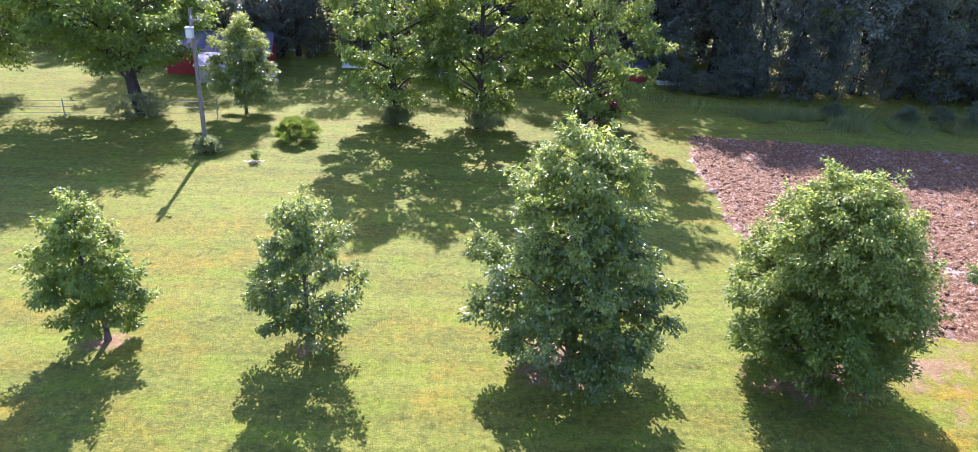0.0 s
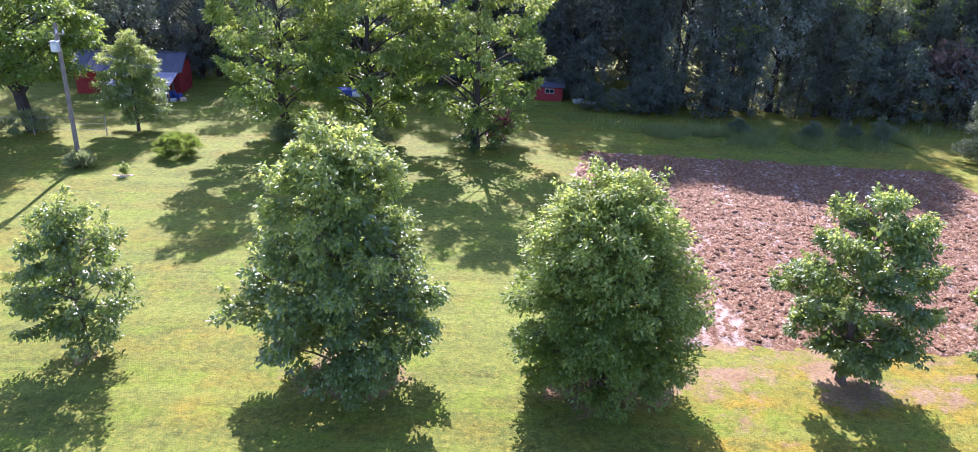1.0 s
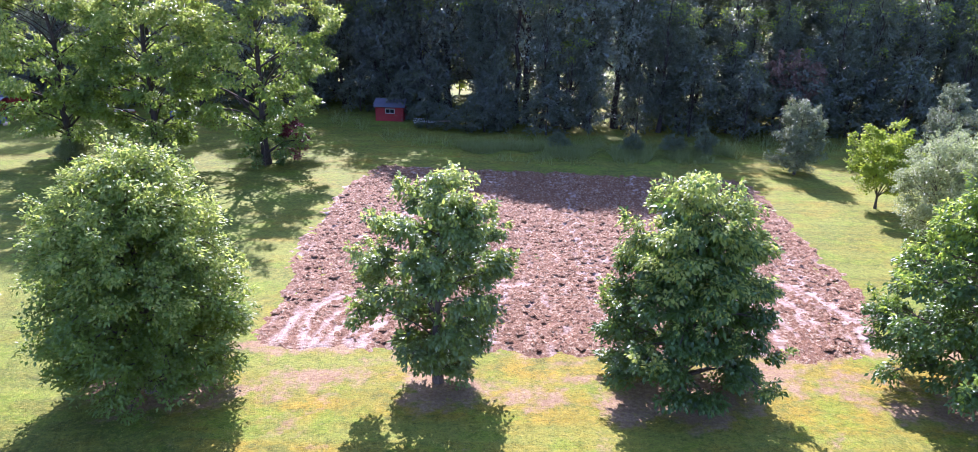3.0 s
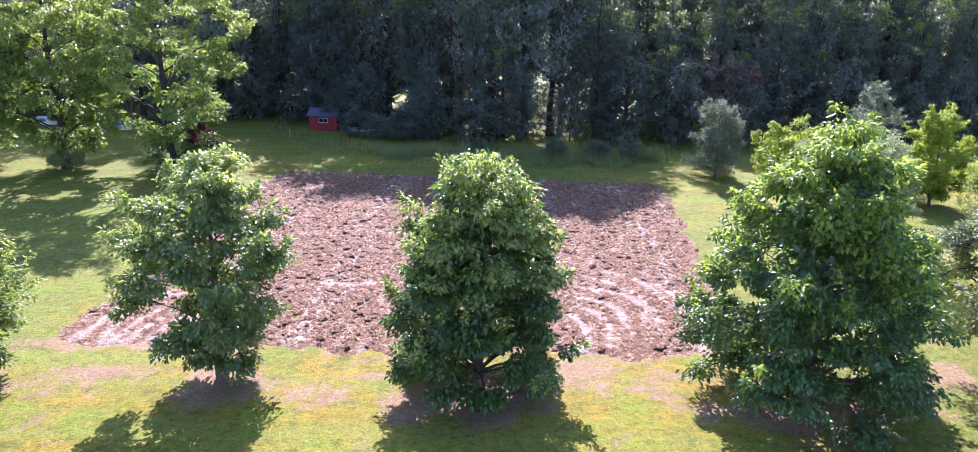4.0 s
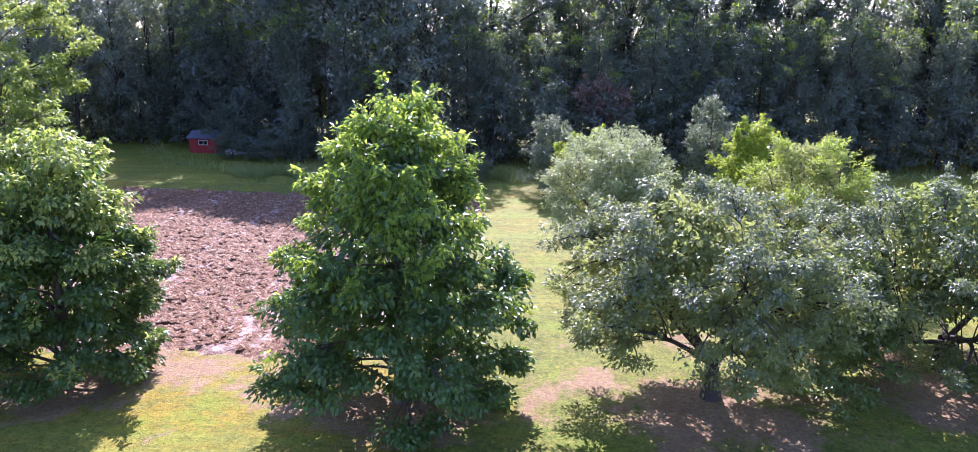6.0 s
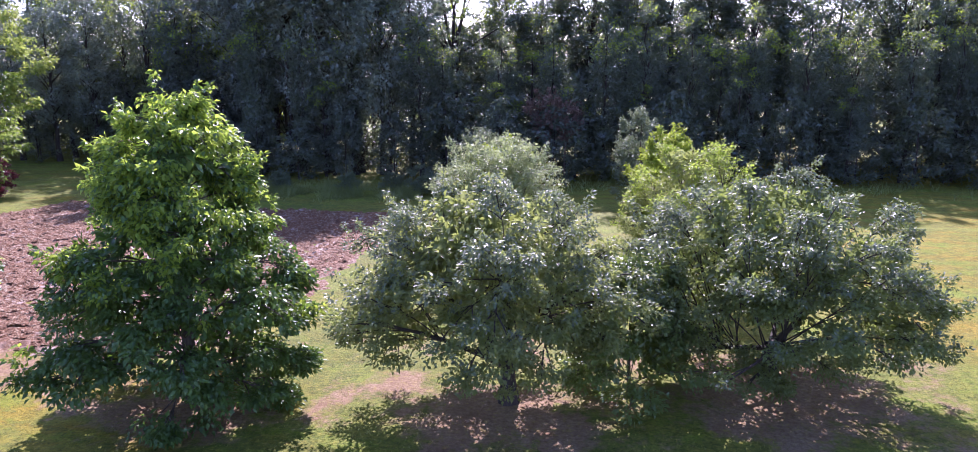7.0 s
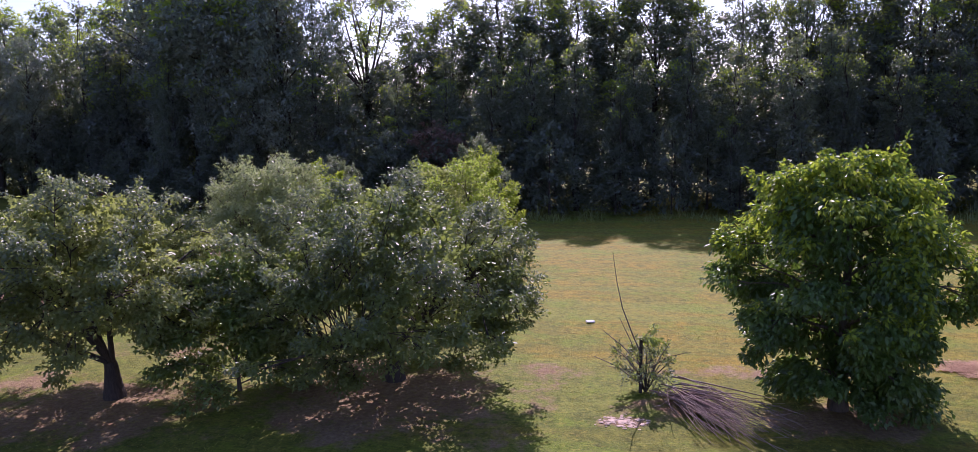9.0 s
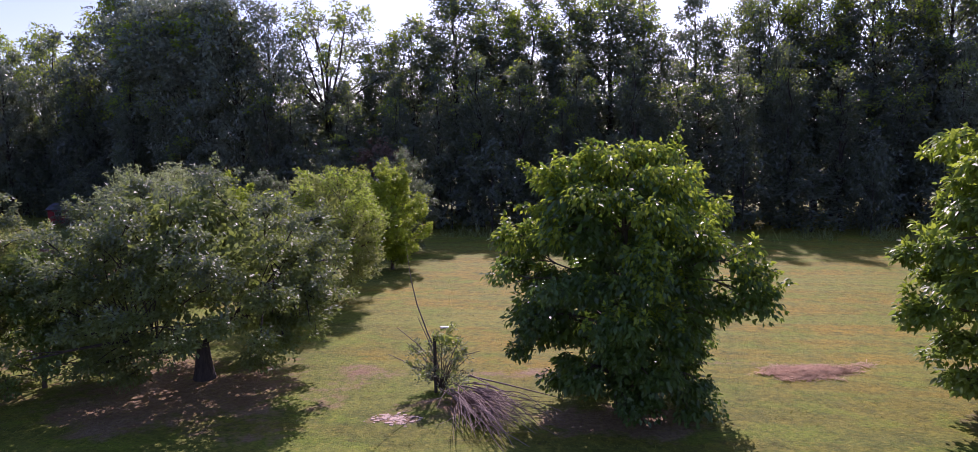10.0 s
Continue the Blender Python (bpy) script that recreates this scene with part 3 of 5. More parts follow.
def soil_height(x, y):
    near = track_distance(x, y)
    rough = 0.05 * wob(x, y, 1.7, 1) + 0.085 * wob(x, y, 3.8, 2) + 0.06 * wob(x, y, 7.0, 4) + 0.02 * math.sin(x * 4.6 + 0.5 * wob(x, y, 0.4, 6))
    return 0.06 + rough * min(1.0, 0.12 + max(0.0, near - 0.1) * 2.2) - 0.035 * max(0, 1 - near / 0.35)


def drill_line(x, y):
    """Pale dried lines along the rows, two metres apart and broken."""
    across = max(0.0, math.cos(math.pi * (x - 27.5 + 0.35 * wob(x, y, 0.25, 17)) / 1.95))
    return 1.15 * across**2 * max(0.0, -0.05 + 0.8 * wob(x, y * 0.5, 0.8, 18) + 1.9 * wob(x, y * 0.7, 4.2, 19))


def build_field():
    xs, ys = np.arange(11.0, 34.9, 0.11), np.arange(19.6, 42.6, 0.11)
    X, Y = np.meshgrid(xs, ys, indexing="ij")
    D = np.array([field_inside(x, y) + 0.5 * wob(x, y, 0.7, 8) + 0.25 * wob(x, y, 2.5, 3) for x, y in zip(X.ravel(), Y.ravel())])
    Z = np.array([-0.07 + (soil_height(x, y) + 0.07) * min(1.0, max(0.0, d / 0.9 + 0.55)) if d > -0.6 else -0.15 for x, y, d in zip(X.ravel(), Y.ravel(), D)])
    ny = len(ys)
    i, j = np.meshgrid(np.arange(len(xs) - 1), np.arange(ny - 1), indexing="ij")
    a = (i * ny + j).ravel()
    a = a[D[a] > -0.45]
    ob = part("ploughed_field", faces_mesh("ploughed_field", np.stack([X.ravel(), Y.ravel(), Z], 1), np.stack([a, a + ny, a + ny + 1, a + 1], -1)), SOIL)
    tagged(ob, "freshly ploughed red-brown soil plot in the lawn", "ploughed field", kind="structure")
    # pale packed wheel tracks, broken by loose soil
    pale = np.array([max(0.0, 1 - track_distance(x, y) / (0.19 + 0.12 * wob(x, y, 2.3, 12))) * (0.8 + 1.1 * wob(x, y, 3.1, 7)) + 1.2 * max(0.0, wob(x * 2.6, y * 0.6, 1.1, 15) - 0.22) + drill_line(x, y) for x, y in zip(X.ravel(), Y.ravel())])
    ob.data.attributes.new("packed", "FLOAT", "POINT").data.foreach_set("value", np.clip(pale, 0, 1).astype(np.float32))
    return ob


field = build_field()


def build_clods():
    rng = np.random.default_rng(5)
    base = np.array([[1, 0.3, -0.4], [-0.3, 1, -0.4], [-1, -0.3, -0.4], [0.3, -1, -0.4], [0, 0, 1]], float)
    tri = np.array([[0, 1, 4], [1, 2, 4], [2, 3, 4], [3, 0, 4]])
    vs, fs, n = [], [], 0
    while n < 20000:
        x, y = rng.uniform(11.4, 34), rng.uniform(20.0, 41.8)
        d = field_inside(x, y) + 0.4 * wob(x, y, 0.7, 8)
        if d < rng.uniform(0.1, 0.9) or (track_distance(x, y) < 0.2 and rng.random() < 0.8):
            continue
        s = 0.03 + 0.115 * rng.random() ** 2.6
        v = base * s * rng.uniform(0.6, 1.4, (5, 1)) * [1.4, 1.2, 0.5]
        a = rng.random() * 6.28
        c, q = math.cos(a), math.sin(a)
        v = v @ np.array([[c, q, 0], [-q, c, 0], [0, 0, 1]])
        vs.append(v + [x, y, max(0.02, soil_height(x, y)) + s * 0.2])
        fs.append(tri + 5 * n)
        n += 1
    ob = part("soil_clods", faces_mesh("soil_clods", np.concatenate(vs), np.concatenate(fs)), SOIL)
    tagged(ob, "loose clods of red-brown soil on the ploughed plot", "soil clods", kind="stuff")


build_clods()



def build_grass():
    """Short tufts on the nearer lawn."""
    rng = np.random.default_rng(8)
    n = 50000
    x, y = rng.uniform(-16, 72, n), 10.5 + 24 * rng.random(n) ** 1.4
    keep = np.array([bare_soil(a, b) < 0.55 + 0.3 * rng.random() and field_inside(a, b) < -0.15 for a, b in zip(x, y)])
    x, y = x[keep], y[keep]
    n, k = len(x), 2
    x, y = np.repeat(x, k) + rng.normal(size=n * k) * 0.05, np.repeat(y, k) + rng.normal(size=n * k) * 0.05
    h = rng.uniform(0.004, 0.022, n * k) * np.repeat(rng.uniform(0.7, 1.5, n), k)
    a = rng.random(n * k) * 6.28
    w = rng.uniform(0.006, 0.014, n * k)
    z = np.full(n * k, -0.01)
    lean = rng.normal(size=(2, n * k)) * 0.05
    v = np.stack([np.stack([x - np.cos(a) * w, y - np.sin(a) * w, z], 1), np.stack([x + np.cos(a) * w, y + np.sin(a) * w, z], 1), np.stack([x + lean[0], y + lean[1], z + h + 0.02], 1)], 1)
    ob = part("lawn_grass", faces_mesh("lawn_grass", v.reshape(-1, 3), np.arange(3 * n * k).reshape(-1, 3)), BLADE)
    tagged(ob, "short green and straw-coloured grass blades on the lawn", "grass", kind="stuff")


build_grass()

TALL_CONE = ((0, 0.78), (0.1, 0.95), (0.25, 1.0), (0.45, 0.84), (0.7, 0.62), (0.88, 0.46), (1, 0.24))
BELL = ((0, 0.6), (0.15, 0.82), (0.35, 0.96), (0.5, 1.0), (0.62, 0.9), (0.8, 0.8), (0.92, 0.64), (1, 0.35))
ROUND = ((0, 0.55), (0.12, 0.78), (0.3, 0.97), (0.55, 1.0), (0.75, 0.88), (0.9, 0.62), (1, 0.3))

# ---- the row of young trees ----
ROW = "row of young trees on the lawn"
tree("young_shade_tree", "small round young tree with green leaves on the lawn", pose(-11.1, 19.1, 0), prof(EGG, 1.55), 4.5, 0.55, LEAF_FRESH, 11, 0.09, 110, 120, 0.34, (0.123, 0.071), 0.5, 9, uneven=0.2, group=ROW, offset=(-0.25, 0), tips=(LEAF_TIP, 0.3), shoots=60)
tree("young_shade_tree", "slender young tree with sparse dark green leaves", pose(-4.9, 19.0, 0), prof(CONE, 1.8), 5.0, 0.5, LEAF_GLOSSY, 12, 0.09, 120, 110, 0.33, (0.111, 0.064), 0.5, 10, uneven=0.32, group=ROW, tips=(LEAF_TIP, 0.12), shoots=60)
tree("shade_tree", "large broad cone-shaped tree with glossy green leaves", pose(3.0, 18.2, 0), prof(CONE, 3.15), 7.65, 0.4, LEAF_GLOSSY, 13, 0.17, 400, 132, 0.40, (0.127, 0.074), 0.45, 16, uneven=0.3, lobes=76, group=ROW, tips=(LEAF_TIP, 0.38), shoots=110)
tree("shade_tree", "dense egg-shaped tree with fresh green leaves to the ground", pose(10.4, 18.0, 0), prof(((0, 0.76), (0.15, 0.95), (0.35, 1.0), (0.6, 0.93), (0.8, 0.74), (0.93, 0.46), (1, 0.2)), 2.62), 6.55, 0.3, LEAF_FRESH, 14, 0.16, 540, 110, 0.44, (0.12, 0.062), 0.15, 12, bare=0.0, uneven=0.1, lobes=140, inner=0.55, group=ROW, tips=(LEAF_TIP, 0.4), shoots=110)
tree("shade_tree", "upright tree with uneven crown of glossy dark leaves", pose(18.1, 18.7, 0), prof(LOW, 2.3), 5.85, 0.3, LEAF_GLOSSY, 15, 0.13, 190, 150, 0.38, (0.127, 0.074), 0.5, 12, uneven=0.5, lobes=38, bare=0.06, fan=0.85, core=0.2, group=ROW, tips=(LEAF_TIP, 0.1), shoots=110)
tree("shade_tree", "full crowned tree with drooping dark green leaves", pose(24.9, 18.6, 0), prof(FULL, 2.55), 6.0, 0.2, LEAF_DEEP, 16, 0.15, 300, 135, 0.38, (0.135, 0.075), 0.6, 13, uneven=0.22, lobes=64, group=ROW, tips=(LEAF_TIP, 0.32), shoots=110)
tree("shade_tree", "tall cone-shaped tree with large drooping green leaves", pose(33.2, 18.1, 0), prof(TALL_CONE, 3.2), 6.85, 0.1, LEAF_DEEP, 117, 0.17, 350, 140, 0.39, (0.135, 0.075), 0.65, 15, uneven=0.2, lobes=64, bare=0.06, rise=0.2, group=ROW, tips=(LEAF_SUNLIT, 0.36), shoots=110)
# silver tips on both fruit trees paint glints on their outer leaves
tree("fruit_tree", "spreading forked fruit tree with fine grey-green leaves", pose(40.5, 18.9, 0), prof(DOME, 3.6), 5.1, 1.05, LEAF_GREY, 18, 0.19, 400, 150, 0.36, (0.098, 0.052), 0.2, 6, fork=0.85, uneven=0.3, lobes=80, inner=0.5, core=0.5, hollow=0.25, group=ROW, offset=(-0.6, 0), bark=BARK_DARK, tips=(LEAF_SILVER, 0.25), shoots=170)
tree("sapling", "bushy dark green sapling beside the fruit trees", pose(43.3, 19.6, 0), prof(EGG, 2.05), 3.3, 0.05, LEAF_GLOSSY, 28, 0.05, 110, 100, 0.36, (0.111, 0.059), 0.3, 6, uneven=0.35)
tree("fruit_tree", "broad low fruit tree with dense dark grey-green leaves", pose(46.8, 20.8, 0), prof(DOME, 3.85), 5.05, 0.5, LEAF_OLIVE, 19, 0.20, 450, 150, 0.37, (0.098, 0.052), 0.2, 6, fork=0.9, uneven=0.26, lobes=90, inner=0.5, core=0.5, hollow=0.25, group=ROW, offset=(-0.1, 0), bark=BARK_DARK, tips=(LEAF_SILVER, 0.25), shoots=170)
# yellow tips paint the sunlit tops of the last two crowns
tree("shade_tree", "round crowned tree with large drooping leaves, sunlit yellow-green colour on top", pose(57.0, 20.3, 0), prof(BELL, 2.65), 5.4, 0.2, LEAF_DEEP, 20, 0.17, 330, 155, 0.37, (0.125, 0.068), 0.85, 13, uneven=0.2, lobes=56, rise=0.25, bare=0.06, squash=0.65, level=0.8, group=ROW, tips=(LEAF_YELLOW, 0.35), shoots=110)
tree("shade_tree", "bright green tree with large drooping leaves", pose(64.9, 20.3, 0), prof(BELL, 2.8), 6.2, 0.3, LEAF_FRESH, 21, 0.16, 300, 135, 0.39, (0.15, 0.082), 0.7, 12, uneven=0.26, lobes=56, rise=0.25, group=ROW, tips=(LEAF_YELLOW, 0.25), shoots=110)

# ---- shrubs and trees behind the field ----
tree("ornamental_tree", "small vase-shaped tree with yellow-green leaves", pose(38.8, 35.4, 0), prof(OVAL, 1.65), 4.2, 0.75, LEAF_YELLOW, 31, 0.07, 90, 90, 0.32, (0.118, 0.067), 0.1, 8, fork=0.7, uneven=0.2, shoots=80)
tree("willow_shrub", "loose silvery grey-green shrub near the woodland edge", pose(37.2, 41.6, 0), prof(DOME, 1.6), 4.1, 0.05, LEAF_SILVER, 32, 0.07, 130, 84, 0.34, (0.126, 0.042), 0.1, 7, uneven=0.4, category="shrub", shoots=80)
tree("round_shrub", "large rounded pale grey-green shrub on a short trunk", pose(39.2, 30.0, 0), prof(ROUND, 2.45), 4.95, 0.45, LEAF_PALE, 33, 0.10, 300, 96, 0.40, (0.104, 0.048), 0.0, 8, fork=0.6, uneven=0.1, bare=0.0, lobes=90, inner=0.65, core=0.5, category="shrub", shoots=80)
tree("willow_shrub", "tall loose silvery shrub", pose(45.3, 41.2, 0), prof(OVAL, 1.6), 5.2, 0.2, LEAF_SILVER, 34, 0.08, 100, 90, 0.34, (0.126, 0.042), 0.0, 7, uneven=0.4, category="shrub", rise=1.2, shoots=80)
tree("round_shrub", "broad green shrub with upright shoots", pose(46.1, 29.6, 0), prof(DOME, 2.45), 4.9, 0.5, LEAF_GREY, 35, 0.10, 220, 96, 0.40, (0.111, 0.050), -0.2, 8, fork=0.8, uneven=0.2, category="shrub", tips=(LEAF_SUNLIT, 0.3), shoots=130)
tree("ornamental_tree", "small tree with bright yellow-green leaves", pose(46.2, 36.4, 0), prof(OVAL, 1.75), 4.5, 0.2, LEAF_YELLOW, 36, 0.07, 150, 90, 0.34, (0.118, 0.067), 0.0, 7, uneven=0.2, rise=1.4, shoots=100)

# ---- large trees beyond the lawn ----
TALL = "tall trees beyond the lawn"
tree("broadleaf_tree", "large spreading tree with a thick dark leaning trunk", pose(-19.1, 42.4, 0), prof(DOME, 6.2), 11.5, 3.0, LEAF_FRESH, 41, 0.36, 330, 113, 0.85, (0.216, 0.119), 0.35, 12, uneven=0.35, group=TALL, bark=BARK_DARK, lean=(-2.6, 0), tips=(LEAF_SUNLIT, 0.4), shoots=150)
tree("broadleaf_tree", "large leafy tree beside the fence", pose(-30.0, 45.0, 0), prof(DOME, 5.0), 11.0, 1.8, LEAF_FRESH, 42, 0.36, 240, 99, 0.85, (0.216, 0.119), 0.35, 10, group=TALL, bark=BARK_DARK)
tree("young_shade_tree", "small dense round tree behind the utility pole", pose(-13.3, 42.9, 0), prof(EGG, 2.1), 5.7, 0.8, LEAF_GLOSSY, 43, 0.09, 120, 133, 0.42, (0.145, 0.067), 0.3, 8, uneven=0.2, tips=(LEAF_TIP, 0.3))
for x, y, h, r, s, lab in ((-4.4, 41.9, 12.0, 3.1, 44, "tall tree with hanging clumps of fresh leaves"), (0.6, 41.9, 12.5, 3.0, 45, "tall narrow tree with hanging clumps of fresh leaves"), (6.8, 41.7, 12.5, 3.5, 46, "tall tree with a vine-covered trunk")):
    tree("broadleaf_tree", lab, pose(x, y, 0), ((0, 0.5 * r), (0.1, 0.95 * r), (0.3, 1.25 * r), (0.6, 1.25 * r), (0.85, 0.95 * r), (1, 0.4 * r)), h, 1.1, LEAF_FRESH, s, 0.22, 230, 90, 0.58, (0.215, 0.12), 0.55, 13, core=0.06, lobes=44, uneven=0.45, group=TALL, bark=BARK_DARK, tips=(LEAF_TIP, 0.5), shoots=150)
for x, y, r, h, s in ((-4.2, 41.6, 0.9, 0.9, 51), (0.8, 41.4, 1.0, 1.0, 52), (6.9, 41.2, 1.3, 2.4, 53), (-19.0, 41.7, 1.6, 1.0, 54), (-13.4, 36.1, 0.55, 0.5, 55)):
    tree("undergrowth_shrub", "low leafy undergrowth round the foot of a trunk", pose(x, y, 0), prof(DOME, r), h, 0.02, LEAF_PALE if h < 2 else LEAF_DEEP, s, 0.03, 34, 60, 0.3, (0.34, 0.035) if h < 2 else (0.2, 0.07), -1.1 if h < 2 else 0.2, 4, category="shrub", group="undergrowth shrubs")
tree("meadow_bush", "low rounded clump of fine green stems on the lawn", pose(-9.35, 38.4, 0), prof(DOME, 1.2), 1.0, 0.02, LEAF_FRESH, 56, 0.03, 60, 120, 0.26, (0.24, 0.022), -1.3, 5, uneven=0.25, category="shrub")
tree("purple_shrub", "small purple-red leaved shrub beside a tall tree", pose(8.2, 42.6, 0), prof(OVAL, 0.95), 2.4, 0.15, LEAF_PURPLE, 57, 0.04, 40, 93, 0.3, (0.111, 0.067), 0.2, 5, category="shrub")


# ---- woodland ----
WOOD = "woodland trees"
P = {}
# tips here paint sunlit flecks into the woodland crowns
P["full"] = lambda m: tree("woodland_tree", "tall dark green broadleaf tree at the woodland edge", m, prof(EGG, 4.0), 16.5, 2.0, LEAF_WOOD, 61, 0.24, 260, 44, 0.8, (0.30, 0.16), 0.25, 8, bare=0.15, lobes=60, uneven=0.4, bark=BARK_DARK, group=WOOD, limb_sides=4, plain=True, squash=0.6, level=0.85, rise=0.9, tips=(LEAF_SUNLIT, 0.2))
P["broad"] = lambda m: tree("woodland_tree", "broad dark woodland tree with a heavy rounded crown", m, prof(DOME, 6.6), 17.2, 1.2, LEAF_WOOD_DARK, 62, 0.32, 420, 40, 0.95, (0.32, 0.18), 0.3, 9, lobes=90, inner=0.6, uneven=0.3, bark=BARK_DARK, group=WOOD, limb_sides=4, plain=True, squash=0.6, level=0.85, rise=0.6, tips=(LEAF_SUNLIT, 0.2))
P["dome"] = lambda m: tree("woodland_tree", "dense dark round-topped woodland tree", m, prof(EGG, 3.2), 14.6, 1.0, LEAF_WOOD, 66, 0.24, 260, 50, 0.75, (0.28, 0.15), 0.3, 7, lobes=70, uneven=0.15, bark=BARK_DARK, group=WOOD, limb_sides=4, plain=True, squash=0.6, level=0.85)
P["slim"] = lambda m: tree("woodland_tree", "tall slim open-crowned tree with upright limbs", m, ((0, 0.7), (0.3, 1.6), (0.6, 2.3), (0.85, 1.8), (1, 0.6)), 17.6, 2.5, LEAF_WOOD, 63, 0.2, 170, 32, 0.68, (0.30, 0.16), 0.2, 12, bare=0.04, lobes=36, uneven=0.5, bark=BARK_DARK, group=WOOD, limb_sides=4, plain=True, squash=0.85, level=0.75, rise=2.0, tips=(LEAF_SUNLIT, 0.09))
P["crest"] = lambda m: tree("woodland_tree", "tall slender woodland tree with upright limbs and a leafy crown", m, ((0, 0.9), (0.25, 1.7), (0.55, 2.3), (0.8, 2.1), (0.93, 1.4), (1, 0.6)), 16.5, 4.5, LEAF_WOOD, 73, 0.2, 250, 42, 0.62, (0.27, 0.14), 0.2, 14, bare=0.04, lobes=40, uneven=0.4, bark=BARK_DARK, group=WOOD, limb_sides=4, plain=True, squash=0.9, level=0.75, rise=2.2, tips=(LEAF_SUNLIT, 0.12))
P["open"] = lambda m: tree("woodland_tree", "open-crowned tree with branching limbs against the sky", m, prof(VASE, 4.2), 16.4, 4.0, LEAF_WOOD, 64, 0.26, 190, 58, 0.7, (0.26, 0.14), 0.2, 20, fork=8.0, bare=0.1, lobes=44, inner=0.62, uneven=0.45, bark=BARK_DARK, group=WOOD, limb_sides=4, plain=True, squash=0.85, level=0.85, tips=(LEAF_SUNLIT, 0.2))
P["mid"] = lambda m: tree("woodland_tree", "leafy mid-height woodland tree", m, prof(EGG, 3.5), 13.0, 1.2, LEAF_WOOD, 67, 0.16, 170, 28, 0.7, (0.30, 0.16), 0.25, 7, bare=0.15, lobes=44, uneven=0.4, bark=BARK_DARK, group=WOOD, limb_sides=4, plain=True, squash=0.6, level=0.85, rise=0.8, tips=(LEAF_SUNLIT, 0.12))
P["under"] = lambda m: tree("woodland_shrub", "dark dense understorey shrub under the woodland trees", m, prof(DOME, 2.6), 5.6, 0.05, LEAF_WOOD, 65, 0.08, 100, 24, 0.65, (0.29, 0.16), 0.2, 4, lobes=30, uneven=0.3, bark=BARK_DARK, group="woodland shrubs", category="shrub", limb_sides=4, plain=True, squash=0.7, level=0.85)
P["block"] = lambda m: tree("woodland_tree", "dense flat-topped dark woodland tree", m, ((0, 2.0), (0.3, 3.0), (0.7, 3.3), (0.9, 2.6), (1, 1.5)), 15.0, 4.0, LEAF_WOOD_PALE, 69, 0.26, 250, 40, 0.9, (0.28, 0.15), 0.0, 8, bare=0.28, lobes=56, uneven=0.4, bark=BARK_DARK, group=WOOD, limb_sides=4, plain=True, squash=0.7, level=0.85, rise=0.8)
P["high"] = lambda m: tree("woodland_tree", "tall tree with a bare trunk and a high dense crown, added to shade the field", m, prof(DOME, 3.2), 15.8, 10.5, LEAF_WOOD_PALE, 72, 0.2, 130, 36, 0.8, (0.34, 0.2), 0.2, 6, bare=0.0, lobes=36, uneven=0.2, bark=BARK_DARK, group=WOOD, limb_sides=4, plain=True, squash=0.6, level=0.85, tips=(LEAF_SUNLIT, 0.3))
P["back"] = lambda m: tree("woodland_tree", "low dark tree deep in the woodland", m, prof(DOME, 4.2), 9.0, 0.2, LEAF_WOOD, 70, 0.2, 110, 18, 1.0, (0.5, 0.3), 0.3, 3, lobes=24, uneven=0.3, bark=BARK_DARK, group=WOOD, limb_sides=3, plain=True, squash=0.85, level=0.85)
P["far"] = lambda m: tree("woodland_tree", "distant tree beyond the far meadow", m, prof(DOME, 5.5), 15.0, 0.8, LEAF_WOOD, 68, 0.3, 90, 20, 1.4, (0.75, 0.5), 0.3, 3, lobes=24, uneven=0.3, bark=BARK_DARK, group=WOOD, limb_sides=3, plain=True, squash=0.85, level=0.85)
made = {}


def plant(kind, m):
    """Another tree of a kind, sharing the meshes of the first."""
    if kind in made:
        return copy_thing(made[kind], m @ Matrix.Diagonal((*(1 / v for v in made[kind].scale), 1)))
    made[kind] = P[kind](m)
    return made[kind]


rng = random.Random(4)


def edge_y(x):
    """Where the woodland begins."""
    return float(np.interp(x, [-50, 2, 9, 16, 18, 100], [57.2, 57.2, 57.2, 51.5, 49.8, 49.2]))


def crest_y(x):
    """Where its tallest trees stand."""
    return float(np.interp(x, [-50, -5, 9, 15, 24, 30, 35, 60, 70, 95], [68, 68, 65, 61, 57, 56, 61, 61, 59.5, 59.5]))


def strip(kinds, x0, x1, step, line, deep, sizes, skip=lambda x: False):
    """Plants trees of mixed kinds along the woodland edge."""
    x = x0
    while x < x1:
        if not skip(x):
            plant(rng.choice(kinds), scaled(x, line(x) + rng.uniform(*deep), 0, rng.uniform(0, 360), rng.uniform(*sizes), rng.uniform(*sizes)))
        x += rng.uniform(*step)


opening = lambda x: 15.8 < x < 18.6  # noqa: E731
strip(["under"], -44, 88, (3.0, 4.2), edge_y, (0.8, 2.4), (0.5, 1.0), opening)
strip(["under"], 6, 15.5, (2.6, 3.4), edge_y, (2.6, 4.2), (0.7, 0.95))
strip(["under"], 19.5, 32, (3.0, 4.0), edge_y, (3.0, 4.2), (0.6, 0.85))
strip(["under"], 34, 88, (3.4, 4.4), edge_y, (3.0, 4.6), (0.85, 1.15))
strip(["mid", "under"], -44, 88, (4.6, 7.0), edge_y, (2.0, 3.4), (0.4, 0.62), opening)
strip(["slim"], 0, 13, (2.4, 3.2), edge_y, (2.6, 4.6), (0.78, 0.9), opening)
